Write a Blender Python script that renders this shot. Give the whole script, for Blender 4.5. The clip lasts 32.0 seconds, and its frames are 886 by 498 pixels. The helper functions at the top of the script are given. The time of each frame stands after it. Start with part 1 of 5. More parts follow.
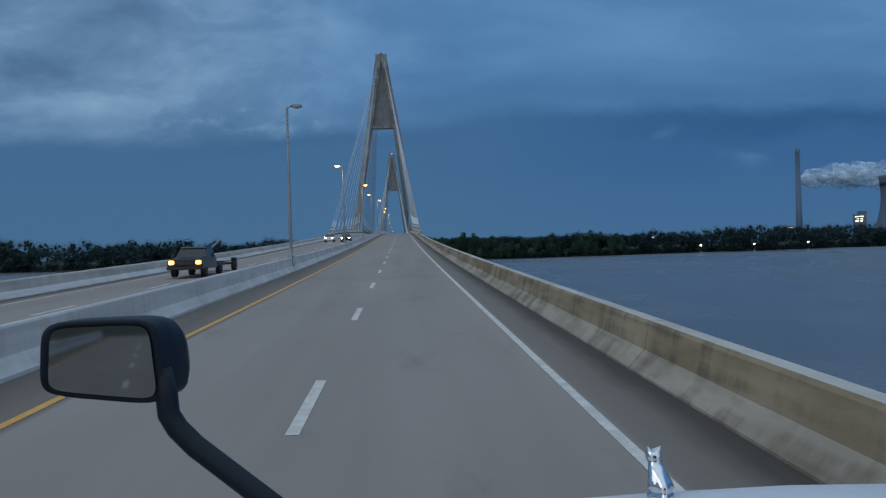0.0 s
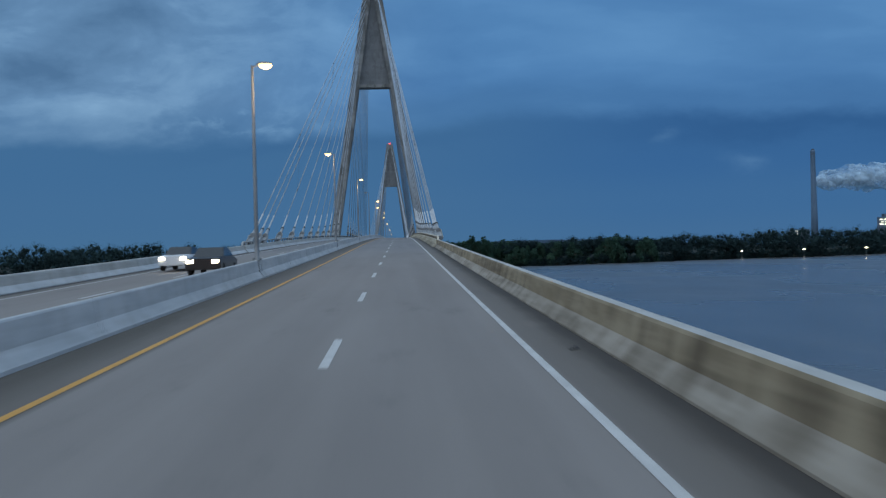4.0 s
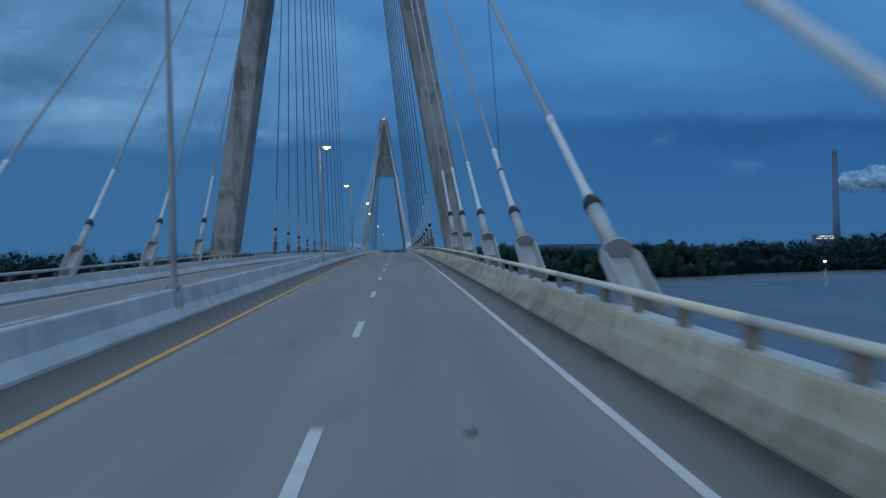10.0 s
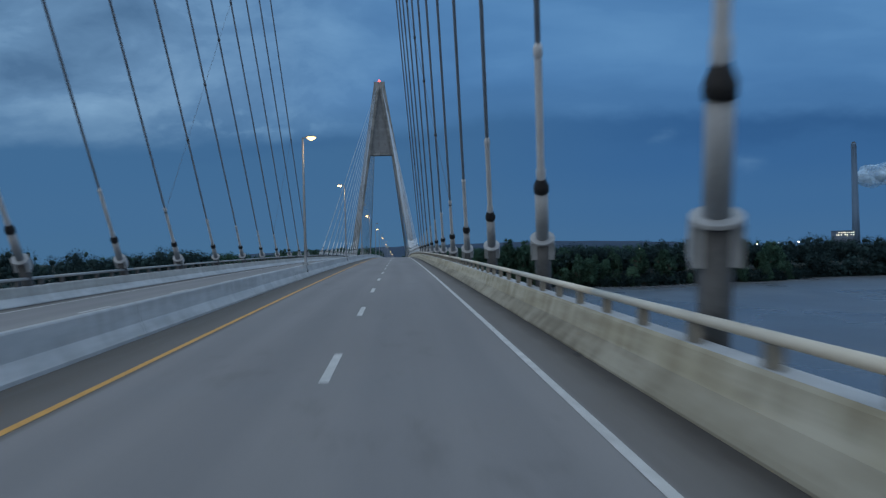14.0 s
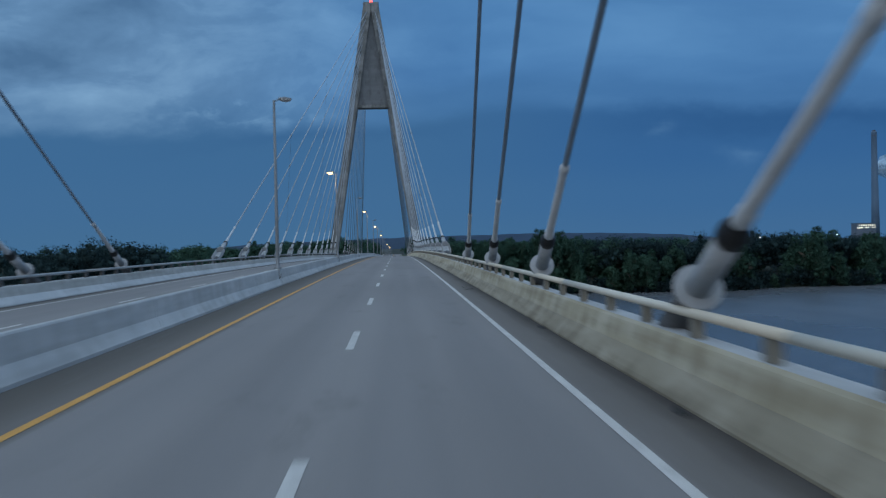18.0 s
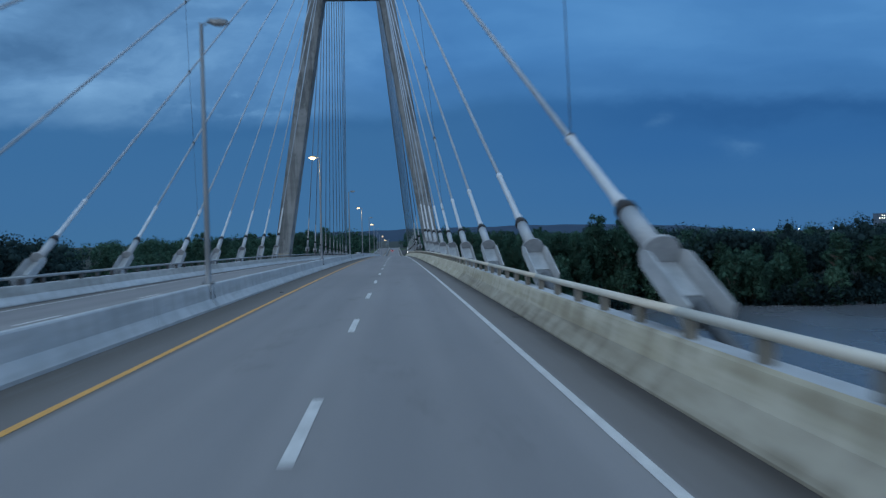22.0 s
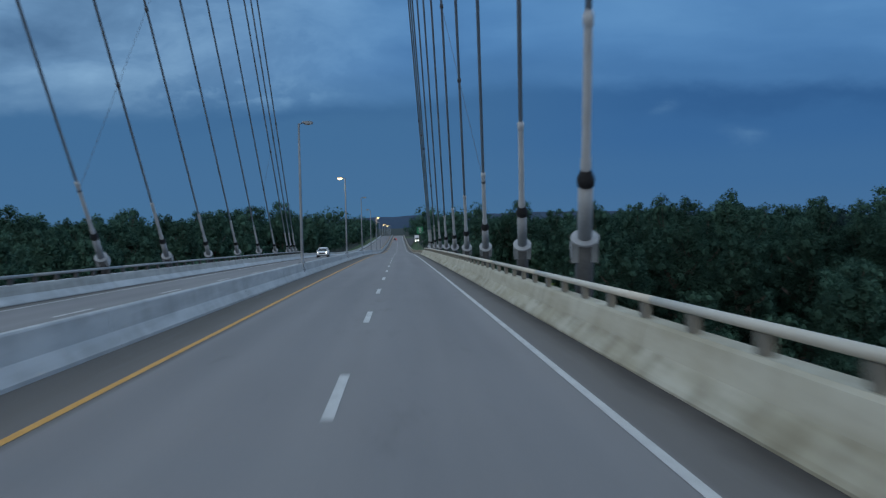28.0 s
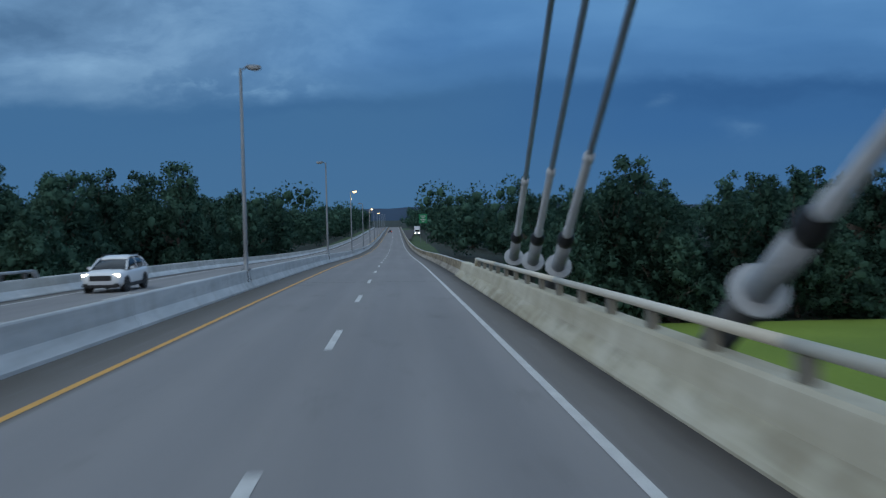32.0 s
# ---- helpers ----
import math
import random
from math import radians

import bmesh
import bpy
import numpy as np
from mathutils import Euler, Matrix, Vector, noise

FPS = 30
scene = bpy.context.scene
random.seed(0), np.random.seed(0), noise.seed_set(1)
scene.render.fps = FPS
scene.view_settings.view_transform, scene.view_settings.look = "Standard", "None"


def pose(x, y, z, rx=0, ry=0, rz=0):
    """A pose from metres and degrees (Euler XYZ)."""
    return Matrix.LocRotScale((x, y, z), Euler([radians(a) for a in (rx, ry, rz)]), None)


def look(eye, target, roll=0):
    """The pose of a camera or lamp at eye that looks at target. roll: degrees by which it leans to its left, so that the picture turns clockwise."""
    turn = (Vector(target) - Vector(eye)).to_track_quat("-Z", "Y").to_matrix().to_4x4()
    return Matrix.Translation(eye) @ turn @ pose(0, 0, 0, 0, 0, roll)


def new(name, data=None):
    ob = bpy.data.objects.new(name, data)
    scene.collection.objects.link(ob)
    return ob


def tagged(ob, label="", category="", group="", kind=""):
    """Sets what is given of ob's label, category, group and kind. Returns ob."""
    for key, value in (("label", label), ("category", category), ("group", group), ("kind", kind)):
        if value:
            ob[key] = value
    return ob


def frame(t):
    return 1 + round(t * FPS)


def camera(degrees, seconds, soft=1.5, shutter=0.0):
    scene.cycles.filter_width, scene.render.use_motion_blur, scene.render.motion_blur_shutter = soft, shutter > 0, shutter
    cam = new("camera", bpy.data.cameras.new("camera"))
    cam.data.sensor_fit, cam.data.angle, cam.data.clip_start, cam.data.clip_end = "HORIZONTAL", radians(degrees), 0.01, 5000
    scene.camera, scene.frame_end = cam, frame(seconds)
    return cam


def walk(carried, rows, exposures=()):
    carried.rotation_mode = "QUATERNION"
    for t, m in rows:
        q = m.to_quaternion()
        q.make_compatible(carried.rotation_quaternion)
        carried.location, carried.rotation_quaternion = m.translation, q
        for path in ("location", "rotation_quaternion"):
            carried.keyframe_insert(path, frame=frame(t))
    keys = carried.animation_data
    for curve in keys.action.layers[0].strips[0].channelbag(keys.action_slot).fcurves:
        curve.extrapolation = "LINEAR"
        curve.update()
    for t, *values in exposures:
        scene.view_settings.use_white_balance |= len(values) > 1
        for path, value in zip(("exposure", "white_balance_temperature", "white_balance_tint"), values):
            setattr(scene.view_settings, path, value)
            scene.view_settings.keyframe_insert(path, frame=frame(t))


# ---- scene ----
cam = camera(55.47, 32.0, soft=1.3, shutter=0.45)
# seconds, x, y, z, pitch, lean, turn
PATH = [
    (0.0, 6.378, 0.135, -8.211, -0.01, 1.64, -2.79),
    (0.5, 6.503, 13.363, -7.939, -0.10, 1.61, -2.84),
    (1.0, 6.577, 26.588, -7.655, -0.12, 1.58, -3.01),
    (1.5, 6.600, 39.809, -7.358, -0.01, 1.56, -3.06),
    (2.0, 6.588, 53.025, -7.047, -0.04, 1.56, -3.02),
    (2.5, 6.560, 66.235, -6.720, 0.01, 1.56, -3.05),
    (3.0, 6.527, 79.430, -6.379, 0.19, 1.57, -3.02),
    (3.5, 6.482, 92.600, -6.021, 0.14, 1.57, -2.92),
    (5.5, 6.064, 144.851, -4.455, 0.43, 1.52, -2.70),
    (6.0, 5.997, 157.758, -4.047, 0.36, 1.49, -2.81),
    (6.5, 6.003, 170.589, -3.640, 0.33, 1.46, -2.95),
    (7.0, 6.051, 183.352, -3.237, 0.50, 1.43, -3.01),
    (7.5, 6.101, 196.061, -2.839, 0.65, 1.43, -3.06),
    (8.0, 6.110, 208.730, -2.448, 0.61, 1.46, -2.97),
    (8.5, 6.077, 221.373, -2.068, 0.60, 1.50, -3.02),
    (9.0, 6.038, 234.004, -1.699, 0.54, 1.52, -2.92),
    (9.5, 6.034, 246.636, -1.343, 0.55, 1.51, -2.97),
    (10.0, 6.090, 259.283, -1.000, 0.45, 1.46, -3.03),
    (10.5, 6.182, 271.957, -0.672, 0.41, 1.39, -3.09),
    (11.0, 6.274, 284.664, -0.358, 0.50, 1.34, -3.18),
    (11.5, 6.330, 297.410, -0.060, 0.42, 1.32, -3.23),
    (12.0, 6.343, 310.200, 0.223, 0.47, 1.34, -3.26),
    (12.5, 6.335, 323.038, 0.488, 0.33, 1.38, -3.22),
    (13.0, 6.327, 335.929, 0.734, 0.27, 1.42, -3.20),
    (13.5, 6.335, 348.879, 0.960, 0.26, 1.45, -3.13),
    (14.0, 6.342, 361.891, 1.167, 0.22, 1.47, -3.01),
    (14.5, 6.322, 374.970, 1.356, 0.04, 1.48, -2.97),
    (16.5, 5.970, 427.808, 1.949, -0.25, 1.26, -2.89),
    (17.0, 5.979, 441.109, 2.058, -0.17, 1.25, -2.97),
    (17.5, 6.041, 454.431, 2.153, -0.38, 1.24, -2.99),
    (18.0, 6.122, 467.766, 2.236, -0.36, 1.24, -3.12),
    (18.5, 6.187, 481.107, 2.307, -0.52, 1.24, -3.19),
    (19.0, 6.225, 494.447, 2.365, -0.58, 1.26, -3.26),
    (19.5, 6.242, 507.782, 2.409, -0.70, 1.31, -3.33),
    (20.0, 6.248, 521.107, 2.439, -0.76, 1.37, -3.15),
    (20.5, 6.248, 534.414, 2.454, -0.88, 1.42, -3.06),
    (21.0, 6.246, 547.701, 2.454, -0.90, 1.44, -3.06),
    (21.5, 6.242, 560.960, 2.438, -0.90, 1.41, -3.15),
    (22.0, 6.238, 574.186, 2.405, -0.90, 1.36, -3.25),
    (22.5, 6.237, 587.377, 2.357, -1.06, 1.31, -3.21),
    (23.0, 6.247, 600.532, 2.291, -1.15, 1.26, -3.22),
    (23.5, 6.275, 613.654, 2.210, -1.13, 1.22, -3.29),
    (24.0, 6.321, 626.746, 2.112, -1.33, 1.20, -3.27),
    (24.5, 6.363, 639.810, 2.000, -1.39, 1.19, -3.28),
    (25.0, 6.372, 652.849, 1.872, -1.60, 1.18, -3.21),
    (25.5, 6.320, 665.865, 1.730, -1.56, 1.18, -3.18),
    (27.5, 6.000, 717.753, 1.020, -1.61, 1.22, -3.09),
    (28.0, 6.040, 730.694, 0.807, -1.75, 1.23, -3.00),
    (28.5, 6.120, 743.629, 0.582, -1.74, 1.22, -3.04),
    (29.0, 6.220, 756.560, 0.345, -1.90, 1.20, -3.17),
    (29.5, 6.323, 769.490, 0.097, -1.92, 1.15, -3.24),
    (30.0, 6.414, 782.422, -0.160, -2.02, 1.10, -3.33),
    (30.5, 6.478, 795.358, -0.426, -2.11, 1.06, -3.33),
    (31.0, 6.505, 808.298, -0.700, -2.04, 1.07, -3.33),
    (31.5, 6.502, 821.242, -0.982, -2.16, 1.10, -3.34),
    (32.0, 6.484, 834.189, -1.271, -2.26, 1.13, -3.23),
]
# seconds, stops, kelvin; the tint follows the kelvin
WHITE = ((0.0, -0.12, 6750), (1.0, -0.11, 5730), (2.0, -0.13, 5580), (3.0, -0.03, 6280), (6.0, -0.18, 6430), (7.0, -0.19, 6180), (8.0, -0.06, 6430), (9.0, -0.28, 6280),
         (10.0, -0.19, 5630), (11.0, -0.18, 5130), (12.0, -0.03, 6020), (13.0, 0.07, 6580), (14.0, -0.11, 6480), (17.0, 0.05, 6430), (18.0, -0.12, 6260), (19.0, -0.23, 5480), (20.0,
         -0.26, 5300), (21.0, -0.15, 5900), (22.0, -0.06, 5780), (23.0, -0.10, 5230), (24.0, 0.07, 5980), (25.0, -0.14, 6190), (28.0, -0.04, 6430), (29.0, 0.12, 6130), (30.0, 0.0,
         5550), (31.0, 0.22, 6380), (32.0, -0.03, 6430))
START = PATH[0]
for i, (t, gone) in enumerate(((1 / 30, 0.0), (2 / 30, 0.97), (0.1, 2.38), (4 / 30, 3.5), (0.2, 5.45))):
    PATH.insert(1 + i, (t, START[1], START[2] + gone, START[3] + 0.019 * gone, START[4] - 0.1 * t, START[5], START[6] - 0.1 * t))
walk(cam, [(r[0], pose(r[1], r[2], r[3], 90 + r[4], r[5], r[6])) for r in PATH], [(t, e, k, 10 - (6500 - k) / 230) for t, e, k in WHITE])

# ---- sky and light ----
world = bpy.data.worlds.new("dusk_sky")
scene.world = world
world.use_nodes = True


class Nodes:
    """Short hand for building node trees."""

    def __init__(self, tree):
        self.t = tree

    def add(self, kind, **sets):
        n = self.t.nodes.new("ShaderNode" + kind)
        for k, v in sets.items():
            n.inputs[k].default_value = v
        return n

    def link(self, a, b):
        self.t.links.new(a, b)

    def value(self, x, socket):
        if isinstance(x, (int, float)):
            socket.default_value = x
        else:
            self.link(x, socket)

    def math(self, op, a, b=0.0, clamp=False):
        n = self.t.nodes.new("ShaderNodeMath")
        n.operation, n.use_clamp = op, clamp
        self.value(a, n.inputs[0])
        self.value(b, n.inputs[1])
        return n.outputs[0]

    def mix(self, fac, a, b, blend="MIX"):
        n = self.t.nodes.new("ShaderNodeMix")
        n.data_type, n.blend_type = "RGBA", blend
        self.value(fac, n.inputs[0])
        for x, s in ((a, n.inputs[6]), (b, n.inputs[7])):
            if isinstance(x, tuple):
                s.default_value = (*x, 1)
            else:
                self.link(x, s)
        return n.outputs[2]

    def ramp(self, fac, stops, smooth=True):
        n = self.t.nodes.new("ShaderNodeValToRGB")
        n.color_ramp.interpolation = "EASE" if smooth else "LINEAR"
        e = n.color_ramp.elements
        while len(e) < len(stops):
            e.new(0.5)
        for el, (p, c) in zip(e, stops):
            el.position = p
            el.color = (c, c, c, 1) if isinstance(c, (int, float)) else (*c, 1)
        self.value(fac, n.inputs[0])
        return n.outputs[0]

    def noise(self, vec, scale, detail=4.0, rough=0.55, stretch=None, shift=(0, 0, 0), distortion=0.0):
        if stretch:
            m = self.t.nodes.new("ShaderNodeMapping")
            m.inputs[1].default_value, m.inputs[3].default_value = shift, stretch
            self.link(vec, m.inputs[0])
            vec = m.outputs[0]
        n = self.t.nodes.new("ShaderNodeTexNoise")
        self.link(vec, n.inputs["Vector"])
        n.inputs["Scale"].default_value, n.inputs["Detail"].default_value = scale, detail
        n.inputs["Roughness"].default_value, n.inputs["Distortion"].default_value = rough, distortion
        return n.outputs["Fac"]


def build_sky():
    k = Nodes(world.node_tree)
    bg = world.node_tree.nodes["Background"]
    co = k.add("TexCoord")
    sep = k.add("SeparateXYZ")
    k.link(co.outputs["Generated"], sep.inputs[0])
    x, y, z = sep.outputs
    up = k.math("MAXIMUM", z, 0.0)
    # across and up, as slopes from the bridge's line
    ahead = k.math("MAXIMUM", y, 0.25)
    across = k.math("MAXIMUM", k.math("MINIMUM", k.math("DIVIDE", x, ahead), 2.0), -2.0)
    rise = k.math("DIVIDE", up, ahead)
    cv = k.add("CombineXYZ")
    k.link(across, cv.inputs[0])
    k.link(rise, cv.inputs[1])
    flat = cv.outputs[0]
    drift = k.math("MULTIPLY", k.math("SUBTRACT", k.noise(flat, 5.0, 4.0, 0.55, (1.0, 2.0, 1.0), (1.3, 0.4, 0.0)), 0.5), 0.15)
    lift = k.math("MULTIPLY", k.math("SUBTRACT", k.noise(flat, 7.0, 5.0, 0.58, (1.0, 2.2, 1.0), (5.1, 2.4, 0.0)), 0.5), 0.085)
    u, v = k.math("ADD", across, drift), k.math("ADD", rise, lift)

    def bump(u0, v0, su, sv, high):
        a = k.math("POWER", k.math("ABSOLUTE", k.math("DIVIDE", k.math("SUBTRACT", u, u0), su)), 2.0)
        b = k.math("POWER", k.math("ABSOLUTE", k.math("DIVIDE", k.math("SUBTRACT", v, v0), sv)), 2.0)
        return k.math("MULTIPLY", k.math("EXPONENT", k.math("MULTIPLY", k.math("ADD", a, b), -1.0)), high)

    # the cloud deck's lower edge, by how far across it is
    line = k.ramp(k.math("ADD", 0.5, across), [(0.0, 0.150), (0.30, 0.153), (0.44, 0.152), (0.55, 0.163), (0.64, 0.176), (0.74, 0.174), (1.0, 0.170)])
    veil = k.ramp(k.math("ADD", 0.5, k.math("MULTIPLY", k.math("SUBTRACT", k.math("ADD", rise, k.math("MULTIPLY", lift, 0.55)), line), 6.0)), [(0.34, 0.0), (0.52, 0.55), (0.74, 1.0)])
    left = k.ramp(k.math("ADD", 0.5, across), [(0.15, 1.0), (0.62, 0.0)])
    east = k.ramp(k.math("ADD", 0.5, across), [(0.45, 0.0), (0.85, 1.0)])
    clear_west = k.ramp(up, [(0.0, (0.064, 0.164, 0.306)), (0.05, (0.060, 0.160, 0.314)), (0.10, (0.056, 0.156, 0.314)), (0.30, (0.060, 0.165, 0.345)), (1.0, (0.16, 0.25, 0.40))])
    clear_east = k.ramp(up, [(0.0, (0.060, 0.158, 0.316)), (0.05, (0.051, 0.149, 0.320)), (0.10, (0.042, 0.135, 0.314)), (0.30, (0.041, 0.140, 0.334)), (1.0, (0.16, 0.25, 0.40))])
    clear = k.mix(east, clear_west, clear_east)
    # a dark shelf under the eastern edge, a darker band under the western one, and small stray wisps
    shelf = k.math("ADD", bump(0.50, 0.148, 0.24, 0.022, 0.55), k.math("ADD", bump(0.12, 0.180, 0.09, 0.012, 0.22), bump(-0.10, 0.128, 0.16, 0.012, 0.20)), True)
    clear = k.mix(shelf, clear, (0.026, 0.094, 0.242))
    wisp = k.math("MULTIPLY", k.noise(flat, 26.0, 5.0, 0.6, (1.0, 1.6, 1.0)), k.math("ADD", bump(0.435, 0.098, 0.018, 0.012, 0.5), bump(0.335, 0.135, 0.016, 0.007, 0.35)), True)
    clear = k.mix(wisp, clear, (0.155, 0.315, 0.520))
    # light and dark in the cloud deck: billows in the west, smooth in the east
    billow = k.noise(flat, 6.5, 7.0, 0.56, (1.0, 2.1, 1.0), (2.2, 7.1, 0.0), 0.45)
    curd = k.noise(flat, 17.0, 5.0, 0.55, (1.0, 1.7, 1.0), (8.2, 1.1, 0.0), 0.25)
    sheet = k.noise(flat, 3.2, 5.0, 0.5, (1.0, 4.5, 1.0), (3.4, 0.9, 0.0), 0.3)
    rough_part = k.math("ADD", k.math("MULTIPLY", k.math("SUBTRACT", billow, 0.5), 1.25), k.math("MULTIPLY", k.math("SUBTRACT", curd, 0.5), 0.50))
    smooth_part = k.math("MULTIPLY", k.math("SUBTRACT", sheet, 0.5), 0.95)
    keep = k.ramp(k.math("ADD", 0.5, across), [(0.30, 1.0), (0.70, 0.14)])
    tone = k.math("ADD", k.math("ADD", k.math("MULTIPLY", rough_part, keep), k.math("MULTIPLY", smooth_part, k.math("SUBTRACT", 1.0, keep))), 0.40)
    for spot in ((-0.20, 0.164, 0.17, 0.022, 0.18), (-0.40, 0.176, 0.08, 0.020, 0.16), (-0.20, 0.245, 0.10, 0.035, 0.12), (-0.06, 0.240, 0.06, 0.035, 0.16), (0.50, 0.240, 0.28, 0.050, -0.02),
                 (-0.42, 0.232, 0.07, 0.024, -0.34), (-0.33, 0.285, 0.10, 0.022, -0.20), (0.02, 0.185, 0.07, 0.03, -0.12), (0.12, 0.215, 0.12, 0.020, -0.10)):
        tone = k.math("ADD", tone, bump(*spot))
    # crisp sunlit heads along the western edge
    crest = k.math("MULTIPLY", k.ramp(k.math("ADD", k.math("MULTIPLY", curd, 0.6), k.math("MULTIPLY", billow, 0.4)), [(0.44, 0.0), (0.53, 1.0)]), bump(-0.195, 0.158, 0.085, 0.015, 0.65))
    tone = k.math("ADD", tone, crest, True)
    dark_c = k.mix(left, (0.056, 0.168, 0.380), (0.082, 0.178, 0.325))
    grey = k.mix(left, (0.092, 0.238, 0.478), (0.140, 0.274, 0.462))
    pale = k.mix(left, (0.150, 0.340, 0.610), (0.268, 0.458, 0.672))
    cloud = k.mix(k.ramp(tone, [(0.0, 0.0), (0.45, 1.0)], False), dark_c, k.mix(k.ramp(tone, [(0.42, 0.0), (0.95, 1.0)], False), grey, pale))
    sky = k.mix(veil, clear, cloud)
    # after-glow behind the traveller and a bright cloud deck overhead
    back = k.ramp(k.math("MULTIPLY", y, -1.0), [(0.0, 0.0), (0.85, 1.0)])
    glow = k.ramp(up, [(0.0, (0.72, 0.74, 0.75)), (0.22, (0.62, 0.68, 0.76)), (0.7, (0.60, 0.74, 0.90)), (1.0, (0.60, 0.76, 0.96))])
    sky = k.mix(back, sky, glow)
    over = k.ramp(up, [(0.45, 0.0), (0.9, 1.0)])
    sky = k.mix(k.math("MULTIPLY", over, 0.85), sky, (0.74, 0.94, 1.16))
    ground = k.ramp(k.math("MULTIPLY", z, -1.0), [(0.0, 0.0), (0.04, 1.0)])
    sky = k.mix(ground, sky, (0.03, 0.05, 0.07))
    k.link(sky, bg.inputs[0])
    bg.inputs[1].default_value = 1.0


build_sky()
sun = new("sun", bpy.data.lights.new("sun", "SUN"))
sun.data.energy, sun.data.angle, sun.data.color = 0.42, radians(40), (1.0, 0.92, 0.80)
sun.matrix_world = look((-100, -40, 62), (0, 0, 0))

# ---- materials ----


def material(name, build, rough=0.8, metal=0.0):
    """build(k, coords) gives the colour socket or tuple, and optionally a height socket with its strength."""
    m = bpy.data.materials.new(name)
    m.use_nodes = True
    k = Nodes(m.node_tree)
    b = m.node_tree.nodes["Principled BSDF"]
    b.inputs["Roughness"].default_value, b.inputs["Metallic"].default_value = rough, metal
    co = k.add("TexCoord").outputs["Object"]
    got = build(k, co, b)
    colour, height = got if isinstance(got, tuple) and len(got) == 2 else (got, None)
    if isinstance(colour, tuple):
        b.inputs["Base Color"].default_value = (*colour, 1)
    else:
        k.link(colour, b.inputs["Base Color"])
    if height:
        bump = k.add("Bump", Strength=height[1], Distance=height[2])
        k.link(height[0], bump.inputs["Height"])
        k.link(bump.outputs[0], b.inputs["Normal"])
    return m


def matt(m, specular):
    m.node_tree.nodes["Principled BSDF"].inputs["Specular IOR Level"].default_value = specular
    return m


def world_coords(k):
    return k.add("NewGeometry").outputs["Position"]


def speckled(name, dark, light, scale=3.0, rough=0.8, metal=0.0, stretch=(1, 1, 1), bump=0.15, var=0.0):
    def build(k, co, b):
        a = k.noise(co, scale, 6.0, 0.6, stretch)
        f = k.noise(co, scale * 14, 3.0, 0.6, stretch)
        fac = k.ramp(k.math("ADD", k.math("MULTIPLY", a, 0.7), k.math("MULTIPLY", f, 0.3)), [(0.33, 0.0), (0.67, 1.0)])
        col = k.mix(fac, dark, light)
        if var:
            rnd = k.add("ObjectInfo").outputs["Random"]
            col = k.mix(k.math("MULTIPLY", rnd, var), col, tuple(c * 0.5 for c in dark))
        return col, (f, bump, 0.02)
    return material(name, build, rough, metal)


